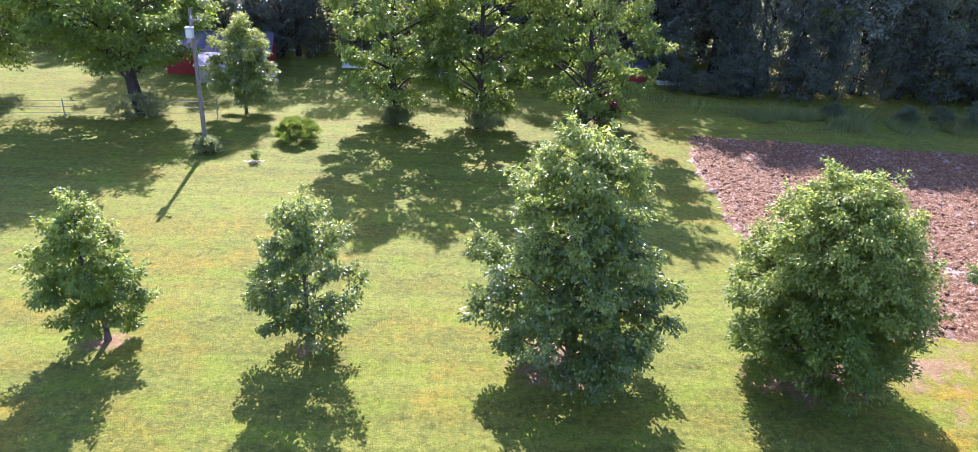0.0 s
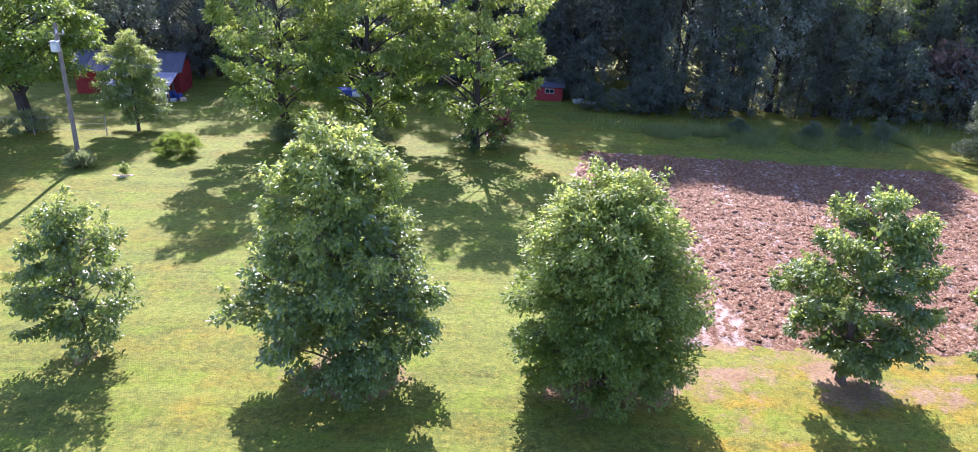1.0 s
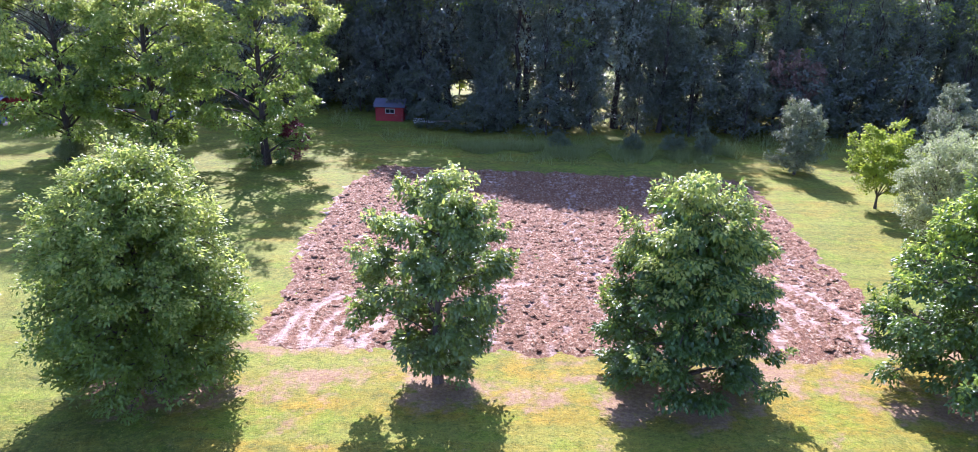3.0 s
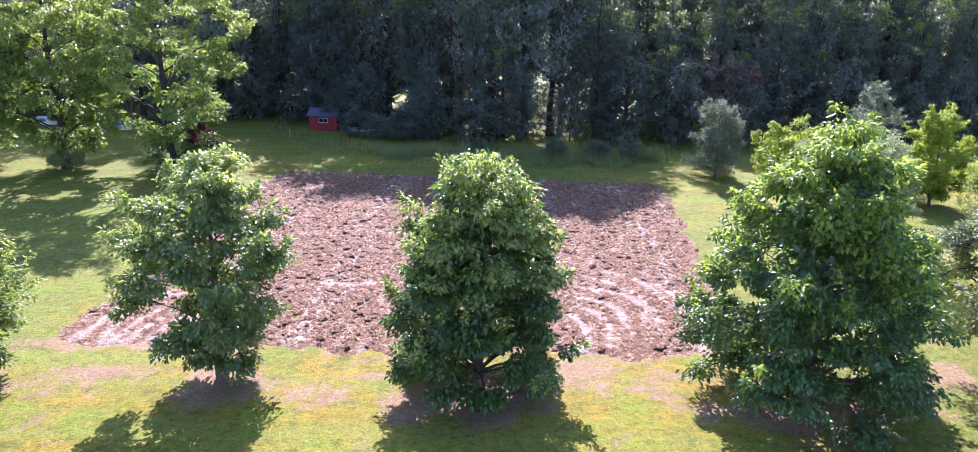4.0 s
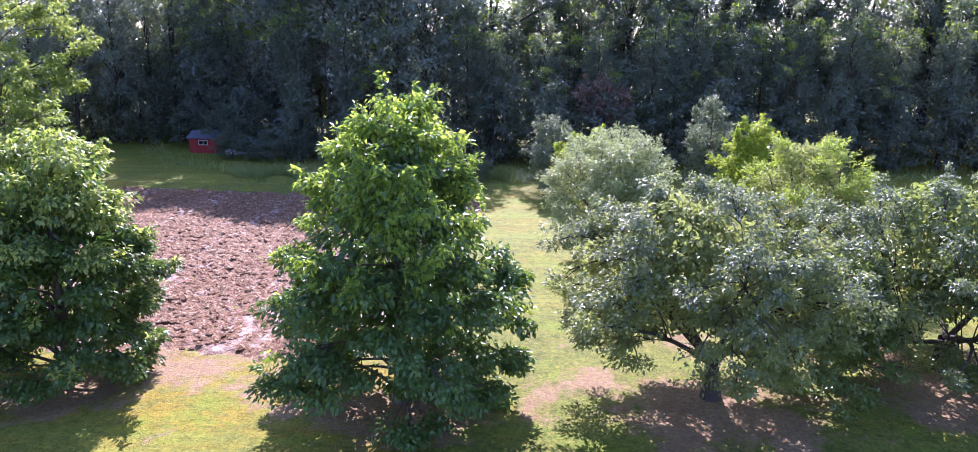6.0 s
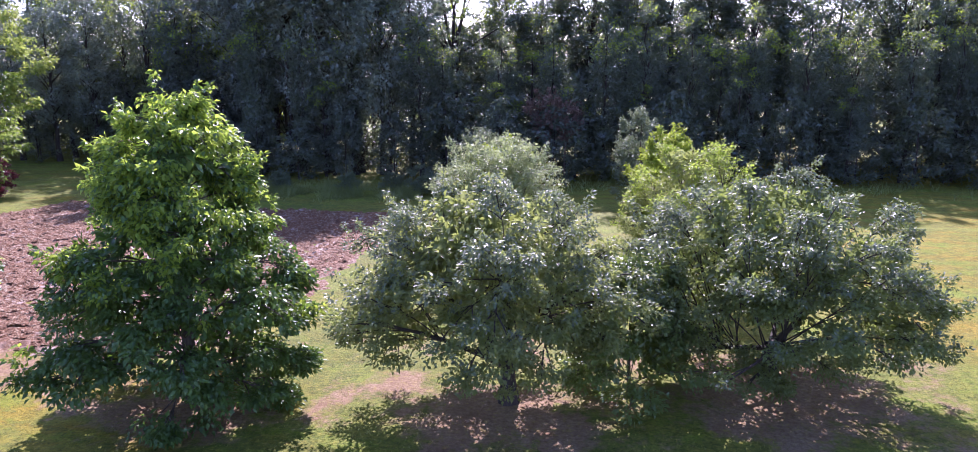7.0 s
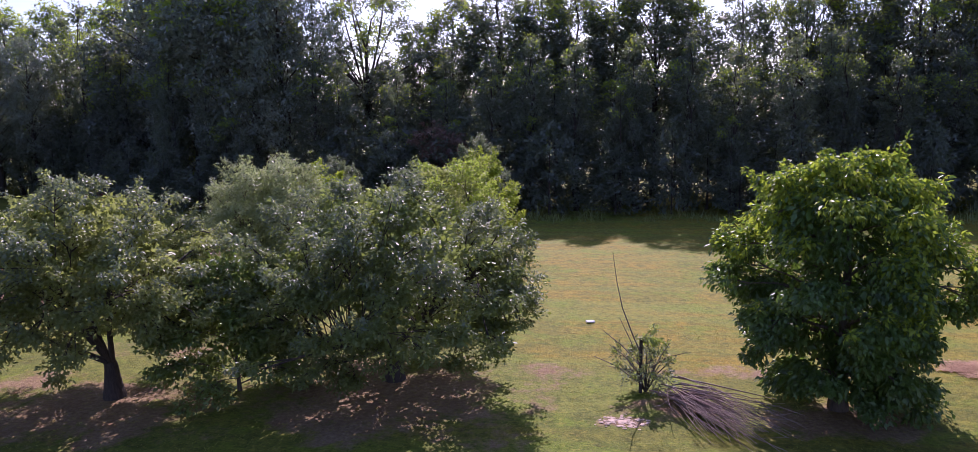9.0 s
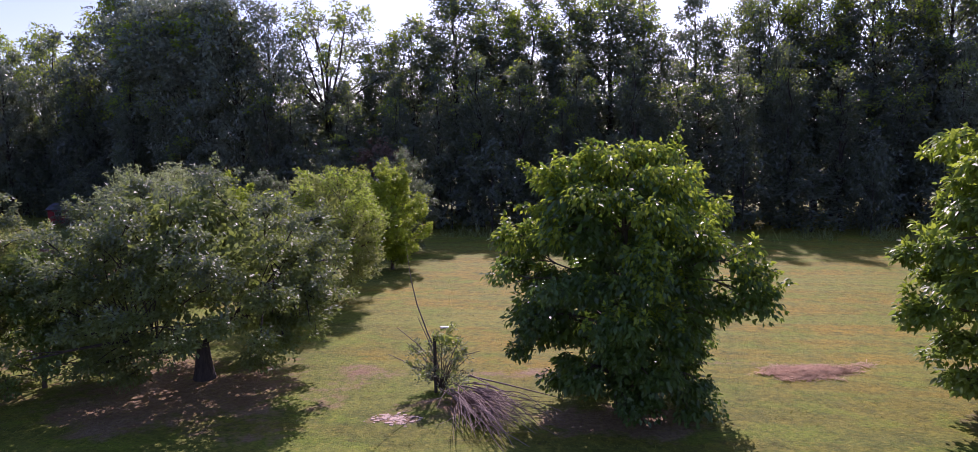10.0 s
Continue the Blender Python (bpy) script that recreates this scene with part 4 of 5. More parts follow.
strip(["slim"], 13, 20, (2.6, 3.6), edge_y, (2.6, 4.6), (0.62, 0.74), opening)
strip(["slim"], 20, 88, (2.6, 3.8), edge_y, (2.6, 4.6), (0.52, 0.68))
for x, y, q in ((15.2, 52.4, 0.34), (16.6, 51.8, 0.28), (18.0, 51.6, 0.33), (19.3, 51.4, 0.5)):
    plant("under", scaled(x, y, 0, x * 40, q * 1.6, q))
strip(["mid", "slim"], -44, 88, (6.2, 7.8), crest_y, (-5.6, -3.6), (0.58, 0.72), opening)
strip(["mid"], -44, 20, (6.4, 7.6), crest_y, (-1.5, 1.5), (0.7, 0.85), opening)
strip(["mid"], 20, 34, (6.4, 7.6), crest_y, (-1.5, 1.5), (0.8, 1.0))
strip(["mid"], 34, 70, (4.0, 5.0), crest_y, (-1.5, 1.0), (0.72, 0.86))
strip(["mid"], 33, 70, (4.2, 5.2), crest_y, (1.5, 4.0), (0.76, 0.88))
strip(["mid"], 70, 92, (5.0, 6.0), crest_y, (-1.5, 1.5), (0.8, 1.0))
strip(["back"], -44, 12, (4.6, 5.6), lambda x: 67.0, (-1.5, 1.5), (0.8, 1.05))
strip(["back"], 20, 92, (4.2, 5.2), lambda x: 66.0, (-1.5, 1.5), (0.8, 1.05))
strip(["mid"], 70, 92, (4.4, 5.6), crest_y, (0.5, 3.5), (0.95, 1.15))
# the tall trees of the skyline: kind, place, turn, width, height in metres
TOPS = {"full": 16.5, "broad": 17.2, "dome": 14.6, "slim": 17.6, "open": 16.4, "block": 15.0, "crest": 16.5}
SKYLINE_WEST = (
    ("full", -44, 69, 10, 1.1, 17.5), ("broad", -36, 69.5, 80, 0.95, 17.5), ("full", -27, 69, 200, 1.2, 17.6), ("full", -20.5, 69, 310, 1.15, 17.8),
    ("full", -14, 69, 60, 1.15, 17.6), ("full", -8, 69, 140, 1.1, 17.6), ("broad", -1, 69.5, 20, 0.8, 17.2), ("full", 4.0, 66.5, 30, 1.0, 16.2),
    ("block", 7.3, 65.8, 0, 1.0, 17), ("broad", 9.2, 64.5, 250, 0.75, 17.5), ("block", 10.3, 63.5, 80, 1.0, 17), ("block", 13.3, 61.4, 140, 0.95, 17),
)
SKYLINE_MIDDLE = (
    ("broad", 15.2, 61.8, 20, 0.95, 18.6), ("block", 16.3, 59.8, 200, 0.9, 16.5), ("block", 19.3, 57.8, 250, 0.9, 15.8), ("broad", 20.4, 57.5, 120, 0.6, 16.2),
    ("block", 22.3, 54.8, 300, 0.8, 14.8), ("block", 24.5, 54.0, 30, 0.8, 14.6), ("block", 26.7, 53.6, 110, 0.8, 14.7), ("block", 28.7, 53.5, 170, 0.8, 14.6),
    ("block", 30.4, 55.5, 220, 0.8, 14), ("open", 32.6, 60.5, 40, 1.05, 17.4),
)
SKYLINE_EAST = (
    ("crest", 36.6, 62, 20, 0.9, 13.2), ("crest", 39.4, 61.3, 75, 1.05, 14.8), ("crest", 43.2, 60.5, 190, 1.35, 17.6), ("crest", 46.4, 61.6, 290, 1.05, 16.0), ("crest", 49.0, 61, 15, 1.2, 15.9),
    ("crest", 51.8, 61.4, 230, 1.05, 16.2), ("crest", 54.8, 60.6, 330, 1.4, 17.0), ("crest", 57.2, 62, 130, 0.8, 15.6), ("dome", 60.8, 60.4, 0, 1.0, 15.4),
    ("open", 65.6, 61, 130, 0.75, 16.6), ("crest", 66.0, 62.5, 20, 1.1, 15.6), ("crest", 69.2, 61.5, 60, 1.1, 16.0), ("broad", 73.6, 61, 100, 0.7, 18.2), ("full", 72.2, 59.5, 220, 1.0, 17.6), ("full", 77, 60, 40, 1.1, 18.2),
    ("broad", 81, 61, 300, 0.85, 18.4), ("broad", 87, 60, 60, 0.9, 18.4), ("full", 92, 60, 0, 1.1, 18.0),
)
for kind, x, y, turn, sx, high in SKYLINE_WEST + SKYLINE_MIDDLE:
    plant(kind, scaled(x, y + (7 if x < 14 or 20 < x < 21 else 0), 0, turn, sx * 1.1, (high + (1.5 if kind != "open" else 0)) / TOPS[kind]))
for kind, x, y, turn, sx, high in SKYLINE_EAST:
    plant(kind, scaled(x, y, 0, turn, sx, high / TOPS[kind]))
# high crowns added to make the shade on the field solid
for k, x in enumerate((21.6, 24.4, 26.9)):
    plant("high", scaled(x, 54.6 + 0.5 * math.sin(k * 2.0), 0, k * 70, 1.0, 1.0 + 0.03 * math.sin(k * 3.1)))
# lower trees that shade the barn and the coop
for k in range(9):
    plant("block", scaled(-24.0 + 3.5 * k, 58.6 + 0.3 * math.sin(k * 2.3), 0, k * 77, 0.7, (12.2 + 0.7 * math.sin(k * 1.7)) / TOPS["block"]))
for x, y, turn, sx, high in ((-14.5, 57.8, 200, 0.42, 9.8), (11.6, 59.0, 40, 0.42, 10.5), (14.2, 59.5, 310, 0.4, 10)):
    plant("broad", scaled(x, y, 0, turn, sx, high / TOPS["broad"]))
# sunlit saplings in the glade behind the opening
for x, y, h, q in ((15.4, 64.0, 6.0, 1), (17.0, 66.5, 7.0, 2), (18.9, 68.0, 6.5, 3), (21.5, 70.0, 7.0, 4)):
    tree("glade_sapling", "slender sunlit yellow-green sapling in a woodland glade", pose(x, y, 0), prof(OVAL, 1.9), h, 0.6, LEAF_YELLOW, 100 + q, 0.06, 60, 40, 0.6, (0.3, 0.17), 0.2, 5, uneven=0.4, group="glade saplings", plain=True)
for x, y, r, h, q in ((40.0, 51.6, 1.3, 6.0, 1), (41.4, 51.2, 1.1, 5.4, 2)):
    tree("dead_shrub", "dead brown shrub hung with dry leaves at the woodland edge", pose(x, y, 0), prof(VASE, r), h, 2.4, LEAF_BROWN, 110 + q, 0.06, 55, 34, 0.4, (0.22, 0.1), 0.5, 8, fork=2.6, uneven=0.5, category="shrub", group="dead shrubs", bark=BARK_DEAD, plain=True)
# the far side of the meadow beyond
x = -130.0
while x < 210:
    plant("far", scaled(x, rng.uniform(150, 165), 0, rng.uniform(0, 360), rng.uniform(1.1, 1.5), rng.uniform(0.8, 1.1)))
    x += rng.uniform(8, 11)


def weed_strip():
    """Tall grass and weeds along the woodland edge."""
    r = np.random.default_rng(71)
    n = 20000
    x = np.where(r.random(n) < 0.7, r.uniform(18, 35, n), r.uniform(8, 80, n))
    y = np.interp(x, [8, 13, 19, 34, 37, 80], [55, 49, 45.8, 45.2, 48.8, 48.6]) + r.normal(size=n) * 1.0
    keep = np.array([wob(a, b, 0.55, 21) > -0.05 for a, b in zip(x, y)])
    x, y = x[keep], y[keep]
    n = len(x)
    h = r.uniform(0.3, 1.25, n) * np.array([0.6 + 1.2 * max(0.0, wob(a, b, 0.8, 22)) for a, b in zip(x, y)])
    a, w = r.random(n) * 6.28, r.uniform(0.008, 0.022, n)
    lean = r.normal(size=(2, n)) * 0.42
    v = np.stack([np.stack([x - np.cos(a) * w, y - np.sin(a) * w, 0 * x - 0.03], 1), np.stack([x + np.cos(a) * w, y + np.sin(a) * w, 0 * x - 0.03], 1), np.stack([x + lean[0], y + lean[1], h], 1)], 1)
    ob = part("tall_weeds", faces_mesh("tall_weeds", v.reshape(-1, 3), np.arange(3 * n).reshape(-1, 3)), LEAF_GREY)
    tagged(ob, "tall grey-green weeds and grass along the woodland edge", "weeds", kind="stuff")


weed_strip()
for x, y, r, h, s in ((28.6, 45.6, 0.9, 1.1, 81), (33.0, 45.4, 1.0, 1.6, 82), (31.2, 46.0, 0.9, 1.0, 83), (24.0, 46.2, 0.7, 0.9, 84)):
    tree("weed_clump", "straggling grey-green weeds beside the field", pose(x, y, 0), prof(OVAL, r), h, 0.02, LEAF_SILVER, s, 0.03, 44, 40, 0.2, (0.24, 0.03), -1.0, 4, uneven=0.8, lobes=14, rise=1.5, category="weeds", group="weed clumps")


# ---- utility pole ----
def utility_pole():
    ob = thing("utility_pole", pose(-13.62, 36.44, 0), "weathered wooden utility pole with a pale grey box near its top", "utility pole")
    part("pole", tube("pole", [(0, 0, -0.3), (0.02, 0, 2.4), (0.03, 0, 4.8), (0.04, 0, 7.15)], [0.125, 0.11, 0.098, 0.085], 12), POLE_WOOD, ob)
    body = part("transformer_can", boxed((-0.17, -0.43, 5.8), (0.17, -0.12, 6.28), 0.05), GREY_BOX, ob, "pale grey metal box")
    part("lid", boxed((-0.19, -0.45, 6.28), (0.19, -0.1, 6.33), 0.02), GREY_BOX, body)
    part("bracket", boxed((-0.06, -0.14, 5.95), (0.06, -0.08, 6.2), 0.01), STEEL, ob)
    part("crossarm", boxed((-0.03, -0.16, 6.6), (0.5, -0.08, 6.68), 0.01), POLE_WOOD, ob)
    for q in (0.1, 0.42):
        part("insulator", tube("insulator", [(q, -0.12, 6.68), (q, -0.12, 6.76), (q, -0.12, 6.86)], [0.035, 0.05, 0.02], 8), GREY_BOX, ob)
    part("wire", tube("wire", [(0.1, -0.4, 6.32), (0.16, -0.34, 6.66), (0.1, -0.12, 6.85)], [0.012] * 3, 5), STEEL, ob)


utility_pole()


# ---- wire fence ----
def wire_fence():
    ob = thing("wire_fence", pose(0, 0, 0), "low wire fence on thin steel posts under the trees", "fence")
    line = [(-34.0, 40.2), (-28.4, 40.5), (-22.9, 40.8), (-18.6, 41.4), (-14.66, 41.8)]
    for x, y in line:
        part("post", tube("post", [(x, y, -0.2), (x, y, 0.6), (x + 0.02, y, 1.15)], [0.035, 0.033, 0.03], 5), STEEL, ob)
    for z in (0.35, 0.7, 1.05):
        pts = []
        for (ax, ay), (bx, by) in zip(line, line[1:]):
            pts += [(ax + (bx - ax) * t, ay + (by - ay) * t - 0.03, z - 0.05 * math.sin(math.pi * t)) for t in (0, 0.25, 0.5, 0.75)]
        pts.append((*line[-1], z))
        part("wire", tube("wire", pts, [0.012] * len(pts), 4), STEEL, ob)


wire_fence()


# ---- barn with a lean-to ----
def slab(points, thick):
    """A flat sheet through four points, of a thickness."""
    bm = bmesh.new()
    p = [Vector(q) for q in points]
    nrm = (p[1] - p[0]).cross(p[2] - p[0]).normalized() * thick
    low, high = [bm.verts.new(q) for q in p], [bm.verts.new(q + nrm) for q in p]
    bm.faces.new(low[::-1])
    bm.faces.new(high)
    for i in range(4):
        j = (i + 1) % 4
        bm.faces.new((low[i], low[j], high[j], high[i]))
    return bm


def gable_wall(y0, y1, z_eave, z_peak, thick):
    bm = bmesh.new()
    out = [(y0, -0.1), (y1, -0.1), (y1, z_eave), ((y0 + y1) / 2, z_peak), (y0, z_eave)]
    a, b = [bm.verts.new((0, y, z)) for y, z in out], [bm.verts.new((-thick, y, z)) for y, z in out]
    bm.faces.new(a)
    bm.faces.new(b[::-1])
    for i in range(5):
        j = (i + 1) % 5
        bm.faces.new((a[j], a[i], b[i], b[j]))
    return bm


def barn():
    L, W, E, R = 7.0, 3.0, 1.75, 2.65
    ob = thing("barn", pose(-14.1, 52.1, 0, 0, 0, 5), "red board barn with grey metal roof and pale lean-to", "barn")
    for x in (0, -L + 0.1):
        g = part("gable_wall", gable_wall(0, W, E, R, 0.1), RED_PAINT, ob)
        g.location.x = x
    part("side_wall", boxed((-L + 0.1, 0, -0.1), (-0.1, 0.1, E - 0.02)), RED_PAINT, ob)
    part("side_wall", boxed((-L + 0.1, W - 0.1, -0.1), (-0.1, W, E - 0.02)), RED_PAINT, ob)
    for k in range(9):
        part("batten", boxed((0.002, 0.15 + k * 0.33, 0), (0.022, 0.19 + k * 0.33, E + 0.05 + 0.6 * min(1, 1 - abs(k - 4) / 4.6))), RED_PAINT, ob)
    slope = lambda y: E + (R - E) * y / (W / 2)  # noqa: E731
    part("roof", slab([(0.25, -0.25, slope(-0.25)), (0.25, W / 2, R + 0.02), (-L - 0.2, W / 2, R + 0.02), (-L - 0.2, -0.25, slope(-0.25))], 0.05), ROOF_METAL, ob)
    part("roof", slab([(0.25, W / 2, R + 0.02), (0.25, W + 0.25, slope(-0.25)), (-L - 0.2, W + 0.25, slope(-0.25)), (-L - 0.2, W / 2, R + 0.02)], 0.05), ROOF_METAL, ob)
    part("ridge_cap", boxed((-L - 0.2, W / 2 - 0.1, R + 0.06), (0.25, W / 2 + 0.1, R + 0.11), 0.02), ROOF_METAL, ob)
    for k in range(12):
        x = 0.2 - k * 0.64
        part("roof_seam", slab([(x, -0.24, slope(-0.24) + 0.055), (x, W / 2, R + 0.075), (x - 0.04, W / 2, R + 0.075), (x - 0.04, -0.24, slope(-0.24) + 0.055)], 0.025), ROOF_METAL, ob)
    part("lean_to_roof", slab([(0.0, -2.5, 1.15), (0.0, -0.05, 1.65), (-4.6, -0.05, 1.65), (-4.6, -2.5, 1.15)], 0.04), ROOF_PALE, ob, "pale metal lean-to roof")
    part("lean_to_wall", boxed((-4.5, -2.4, -0.1), (-0.3, -2.32, 1.13)), PALE_WALL, ob, "pale boarded wall")
    for k in range(10):
        part("board", boxed((-4.45 + k * 0.41, -2.43, 0), (-4.08 + k * 0.41, -2.402, 1.11)), PALE_WALL, ob)
    for y in (-2.4, -1.2):
        part("post", boxed((-0.2, y - 0.05, -0.2), (-0.1, y + 0.05, 1.17 + 0.2 * (y + 2.4))), BARK_DEAD, ob)


barn()


def heap(name, label, category, x, y, items, group=""):
    """A heap of boards, sheets and tubs; each piece a part: (name, corner, corner, turn, material)."""
    ob = thing(name, pose(x, y, 0), label, category, group)
    for nm, lo, hi, turn, mat in items:
        p = part(nm, boxed(lo, hi, 0.03), mat, ob)
        p.rotation_euler = (radians(turn * 0.2), radians(turn * 0.13), radians(turn))
    return ob


heap("stored_goods", "blue and pale goods stored under the lean-to", "clutter", -14.3, 51.0, [("tub", (-0.5, -0.4, 0), (0.2, 0.2, 0.55), 12, BLUE), ("tub", (0.3, -0.3, 0), (0.8, 0.1, 0.4), -20, BLUE), ("sheet", (-0.8, -1.0, 0), (0.4, -0.7, 0.22), 8, WHITE), ("box", (0.3, -1.1, 0), (0.7, -0.8, 0.35), 30, STONE)])
heap("debris_heap", "heap of pale boards and sheets in the shade", "debris", -8.4, 55.5, [("board", (-1.2, -0.3, 0.02), (1.0, 0.0, 0.14), 10, WHITE), ("board", (-0.4, -0.1, 0.1), (1.6, 0.2, 0.25), -14, STONE), ("sheet", (-1.0, 0.2, 0), (-0.2, 0.7, 0.45), 25, WHITE), ("board", (0.6, -0.5, 0), (1.7, -0.3, 0.18), 4, RED_PAINT)])
heap("blue_tarpaulin_heap", "low heap under a blue tarpaulin in the shade", "tarpaulin", -2.6, 53.8, [("tarpaulin", (-0.9, -0.4, 0), (0.7, 0.4, 0.5), 8, BLUE), ("sheet", (0.5, -0.4, 0), (1.2, 0.1, 0.35), -12, WHITE)])
heap("sheet_heap", "pale plastic sheets lying beside the coop", "debris", 14.6, 54.0, [("sheet", (-0.5, -0.2, 0.0), (0.3, 0.2, 0.3), 12, WHITE), ("sheet", (0.4, -0.1, 0.0), (1.2, 0.2, 0.16), -8, WHITE), ("board", (1.0, 0.2, 0.0), (2.2, 0.35, 0.12), 6, STONE)])


def coop():
    ob = thing("coop", pose(12.3, 54.3, 0, 0, 0, -4) @ Matrix.Diagonal((0.86, 0.86, 0.86, 1)), "small red board coop with a dark roof and framed window", "coop")
    part("wall", boxed((-1.2, 0, -0.1), (1.2, 1.8, 1.25), 0.01), RED_PAINT, ob)
    for k in range(8):
        part("batten", boxed((-1.18 + k * 0.33, -0.022, 0), (-1.13 + k * 0.33, -0.002, 1.22)), RED_PAINT, ob)
    part("roof", slab([(1.35, -0.2, 1.2), (1.35, 0.9, 1.75), (-1.35, 0.9, 1.75), (-1.35, -0.2, 1.2)], 0.05), ROOF_METAL, ob)
    part("roof", slab([(1.35, 0.9, 1.75), (1.35, 2.0, 1.2), (-1.35, 2.0, 1.2), (-1.35, 0.9, 1.75)], 0.05), ROOF_METAL, ob)
    w = part("window", boxed((-0.3, -0.03, 0.72), (0.4, -0.012, 1.02)), DARK_GLASS, ob)
    for lo, hi in (((-0.36, -0.05, 1.02), (0.46, -0.02, 1.08)), ((-0.36, -0.05, 0.66), (0.46, -0.02, 0.72)), ((-0.36, -0.05, 0.72), (-0.3, -0.02, 1.02)), ((0.4, -0.05, 0.72), (0.46, -0.02, 1.02)), ((0.03, -0.05, 0.72), (0.07, -0.02, 1.02))):
        part("frame", boxed(lo, hi), PALE_WALL, w, "pale window frame")
    part("door", boxed((-1.05, -0.05, 0.05), (-0.5, -0.026, 1.1)), RED_PAINT, ob)


coop()


# ---- small things on the lawn ----
def stone_patch(x, y, rx, ry, count, seed, label, big=0.09):
    """A patch of pale stones and dried soil."""
    r = random.Random(seed)
    ob = thing("stone_patch", pose(x, y, 0), label, "stones")
    for k in range(count):
        bm = bmesh.new()
        bmesh.ops.create_icosphere(bm, subdivisions=1, radius=1)
        a, d = r.uniform(0, 6.28), min(1.6, abs(r.gauss(0, 0.62)))
        s = r.uniform(0.012 if big < 0.03 else 0.025, 0.025 + big)
        for v in bm.verts:
            v.co = Vector((v.co.x * s * 1.5 + math.cos(a) * d * rx, v.co.y * s + math.sin(a) * d * ry, v.co.z * s * 0.35 + 0.008 + ground_z(x + math.cos(a) * d * rx, y + math.sin(a) * d * ry))) + Vector((r.uniform(-1, 1), r.uniform(-1, 1), 0)) * s * 0.2
        part("stone", bm, STONE, ob)
    return ob


stone_patch(-10.7, 34.9, 0.7, 0.35, 16, 1, "pale stones round a small sprout on the lawn")
stone_patch(52.35, 19.0, 0.5, 0.24, 170, 2, "patch of pale pinkish stones and dry soil", 0.016)
stone_patch(28.35, 20.8, 0.3, 0.2, 8, 3, "pale flat stones at the field edge")
tree("sprout", "small green sprout among pale stones", pose(-10.7, 35.0, 0), prof(VASE, 0.2), 0.5, 0.05, LEAF_FRESH, 90, 0.015, 8, 12, 0.14, (0.14, 0.05), 0.0, 3, category="plant")
heap("paper_scrap", "scrap of white paper lying on the lawn", "litter", 51.4, 26.4, [("sheet", (-0.14, -0.08, 0.02), (0.14, 0.08, 0.05), 20, WHITE)])


def staked_shrub():
    ob = tree("staked_shrub", "straggly grey-leaved shrub tied to a dark stake", pose(52.9, 20.75, 0), prof(DOME, 0.75), 1.15, 0.05, LEAF_SILVER, 91, 0.03, 40, 24, 0.2, (0.078, 0.034), -0.2, 6, uneven=0.5, core=0, category="shrub", tips=(LEAF_TIP, 0.15), shoots=40)
    part("stake", tube("stake", [(-0.12, -0.1, -0.2), (-0.12, -0.1, 0.7), (-0.12, -0.1, 1.35)], [0.04, 0.04, 0.038], 8), BARK_DARK, ob, "dark wooden stake")
    part("bare_shoot", tube("bare_shoot", [(-0.1, 0, 0.9), (-0.3, 0, 1.35), (-0.55, 0.05, 2.0), (-0.68, 0.05, 2.6), (-0.78, 0.1, 3.3)], [0.02, 0.017, 0.014, 0.01, 0.004], 6), BARK_DEAD, ob, "long bare shoot")
    for a, b in (((-0.1, 0, 0.6), (-1.0, -0.1, 1.5)), ((-0.2, 0, 0.5), (-0.85, 0.1, 1.1)), ((0.1, 0, 0.6), (0.9, 0, 1.0)), ((-0.2, -0.1, 0.3), (-1.2, -0.2, 0.9)), ((-0.1, 0.1, 0.5), (-0.6, 0.2, 1.7)), ((0.0, 0, 0.3), (-0.9, 0.3, 0.5)), ((0.1, -0.1, 0.4), (0.5, -0.3, 1.3))):
        m = [(a[i] + b[i]) / 2 + (0.08 if i == 2 else 0) for i in range(3)]
        part("bare_shoot", tube("bare_shoot", [a, m, b], [0.018, 0.013, 0.005], 5), BARK_DEAD, ob)
    r = np.random.default_rng(92)
    for _ in range(26):
        a, L, lean = r.random() * 6.283, r.uniform(0.7, 1.25), r.uniform(0.15, 0.75)
        tip = np.array([math.cos(a) * lean, math.sin(a) * lean, L * (1 - 0.35 * lean)])
        part("stem", tube("stem", [tip * 0.02, tip * [0.35, 0.35, 0.5], tip], [0.012, 0.009, 0.003], 4), BARK_DARK, ob)
    part("new_leaves", leaves_mesh("new_leaves", r, np.array([[0.05, -0.05, 1.35], [0.2, 0, 1.25]]), np.array([0.16, 0.14]), 16, 0.22, 0.08, 0.6), LEAF_TIP, ob, "pale green new leaves")


staked_shrub()


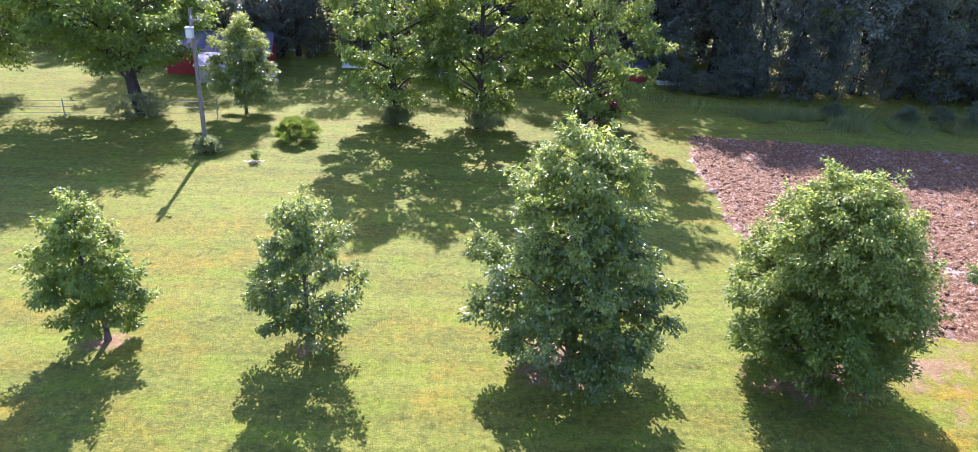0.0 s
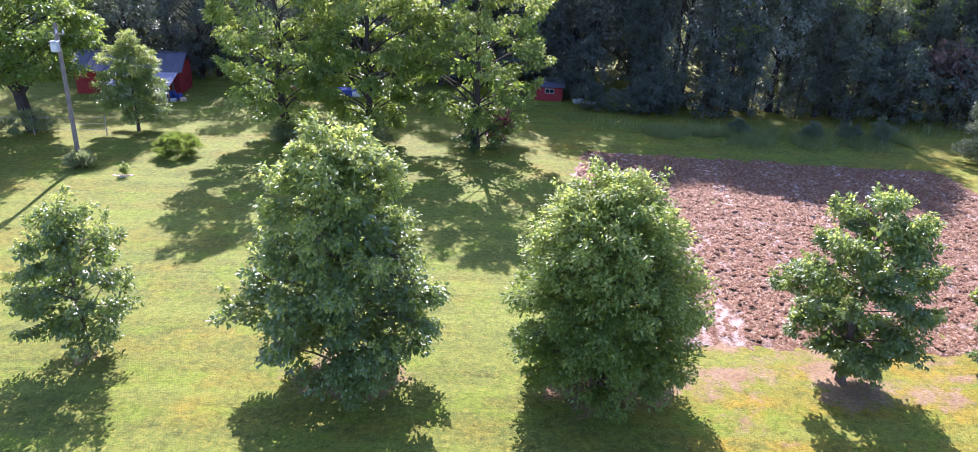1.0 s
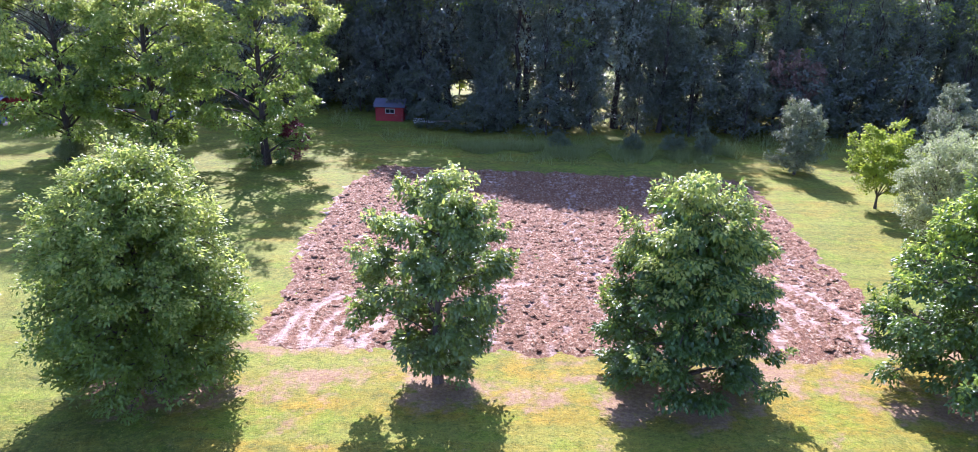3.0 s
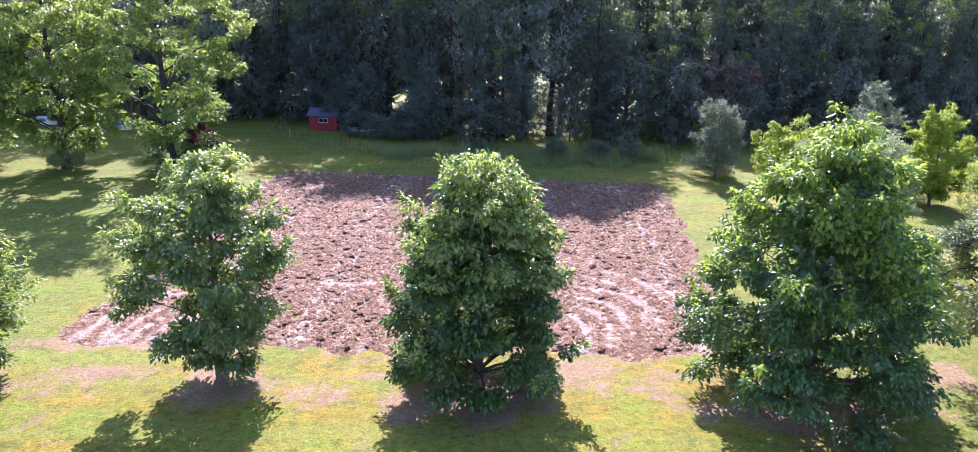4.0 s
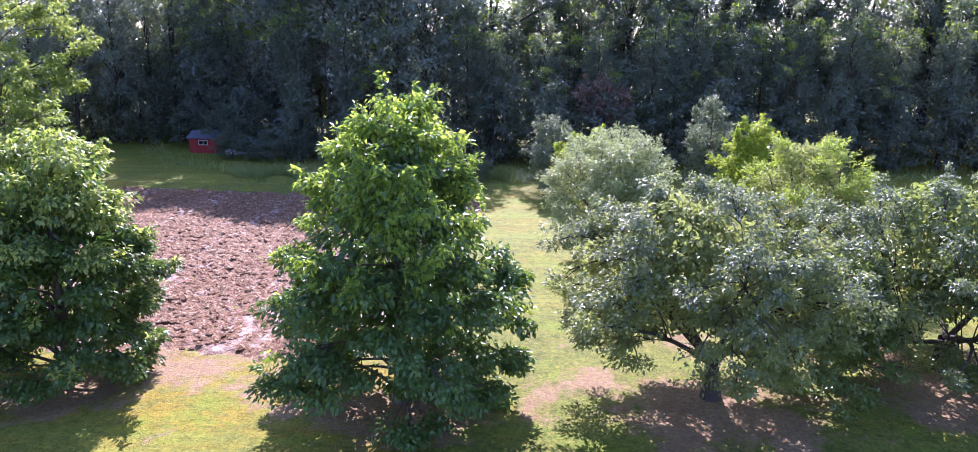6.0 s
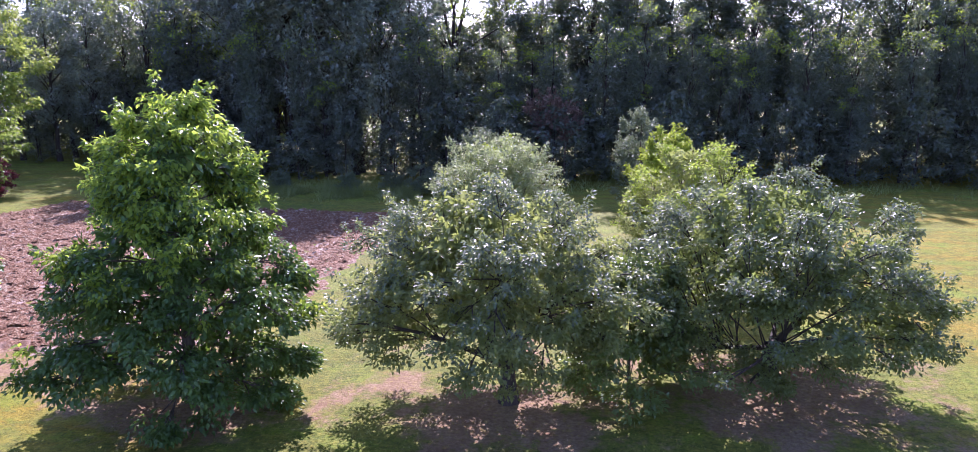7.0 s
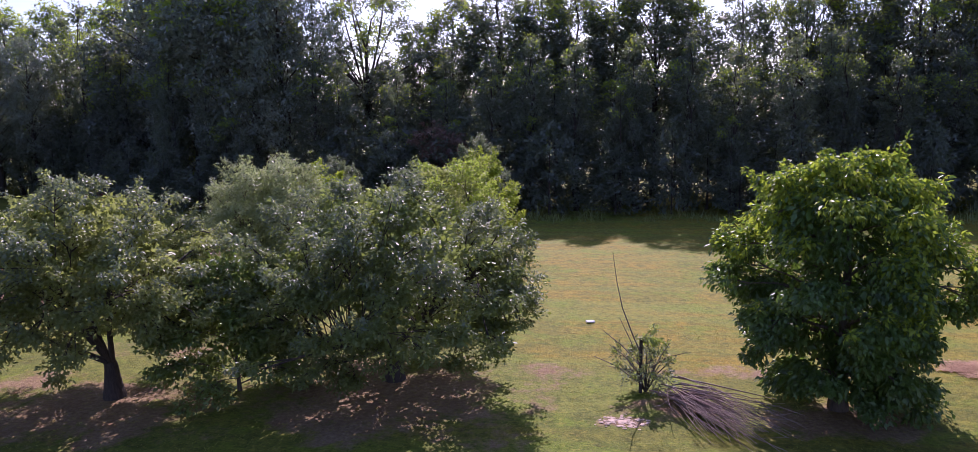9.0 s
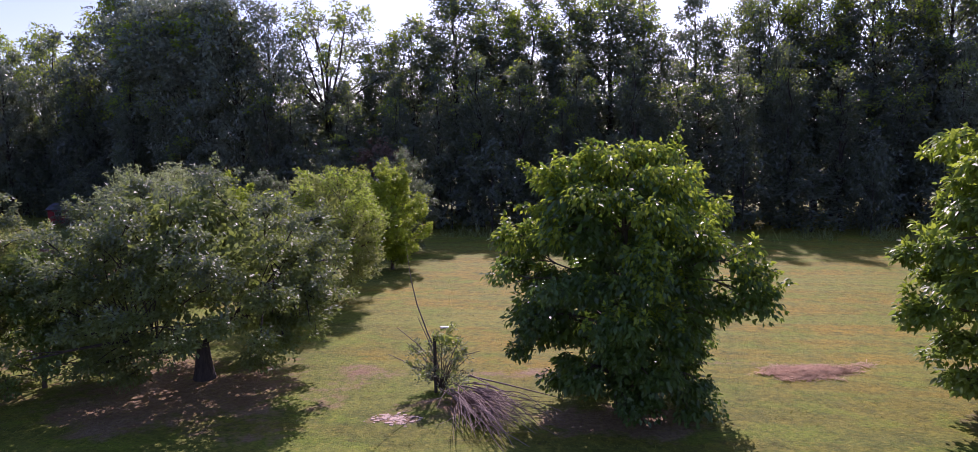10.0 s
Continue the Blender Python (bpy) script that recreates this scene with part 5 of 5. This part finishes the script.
def brush_pile():
    """Cut branches dragged together beside the shrub, their butts in one place and their tips fanned out."""
    r = np.random.default_rng(95)
    ob = thing("brush_pile", pose(53.4, 20.6, 0, 0, 0, -56), "heap of cut bare branches on the lawn", "brush pile")
    for k in range(120):
        L = r.uniform(1.2, 3.0)
        turn = r.normal() * 0.19
        c = np.array([abs(r.normal()) * 0.45, r.normal() * 0.2, 0.04 + abs(r.normal()) * 0.16])
        d = unit(np.array([math.cos(turn), math.sin(turn), r.normal() * 0.05 + 0.02]))
        side = np.array([-d[1], d[0], 0])
        bow = r.normal() * 0.09
        pts = [c + d * L * t + side * bow * math.sin(t * 3) + np.array([0, 0, 0.12 * math.sin(t * 2.6) + 0.03 * math.sin(t * 7 + k)]) for t in np.linspace(0, 1, 7)]
        pts = [np.array([q[0], q[1], max(q[2], 0.015)]) for q in pts]
        branch = part("branch", tube("branch", pts, r.uniform(0.008, 0.02) * np.linspace(1, 0.25, 7), 5), BARK_CUT, ob)
        if k % 2 == 0:
            at = pts[4]
            fork = [at, at + (d + side * r.choice([-1, 1]) * 0.5) * 0.3, at + (d + side * r.choice([-1, 1]) * 0.55) * 0.62 + [0, 0, 0.06]]
            part("twig", tube("twig", fork, [0.006, 0.004, 0.002], 4), BARK_CUT, branch)
    long = [(-0.1, 0.2, 0.4), (0.55, 0.75, 0.34), (1.1, 1.25, 0.26), (1.55, 1.75, 0.16)]
    part("branch", tube("branch", long, [0.02, 0.017, 0.013, 0.006], 6), BARK_CUT, ob)


brush_pile()


def straw_patch(x, y, rx, ry, turn, count, seed):
    """Dry reddish stalks raked loosely together on bare soil, thinning out to one end."""
    r = np.random.default_rng(seed)
    a, d = r.random(count) * 6.283, r.random(count) ** 0.6 * r.uniform(0.75, 1.2, count)
    d *= 1 + 0.22 * np.sin(3 * a + 1.0) + 0.14 * np.sin(7 * a) + 0.1 * np.sin(13 * a + 2)
    u, v = np.cos(a) * d * rx - 0.25 * rx * (1 - d), np.sin(a) * d * ry
    px, py = x + u * math.cos(turn) - v * math.sin(turn), y + u * math.sin(turn) + v * math.cos(turn)
    heap = 0.07 * np.clip(1 - d, 0, 1) * r.random(count)
    p = np.stack([px, py, 0.02 + heap + np.array([ground_z(q, e) for q, e in zip(px, py)])], 1)
    t = r.random(count) * 6.283
    way = np.stack([np.cos(t), np.sin(t), r.normal(size=count) * 0.16], 1) * r.uniform(0.05, 0.2, (count, 1))
    side = np.stack([-np.sin(t), np.cos(t), np.zeros(count)], 1) * r.uniform(0.006, 0.017, (count, 1))
    corners = np.stack([p - way - side, p - way + side, p + way + [0, 0, 0.03]], 1)
    ob = part("straw_patch", faces_mesh("straw_patch", corners.reshape(-1, 3), np.arange(3 * count).reshape(-1, 3)), STRAW)
    tagged(ob, "patch of dry pinkish-brown stalks on the lawn", "straw", kind="stuff")


straw_patch(61.35, 23.4, 1.25, 0.55, 0.4, 2200, 96)
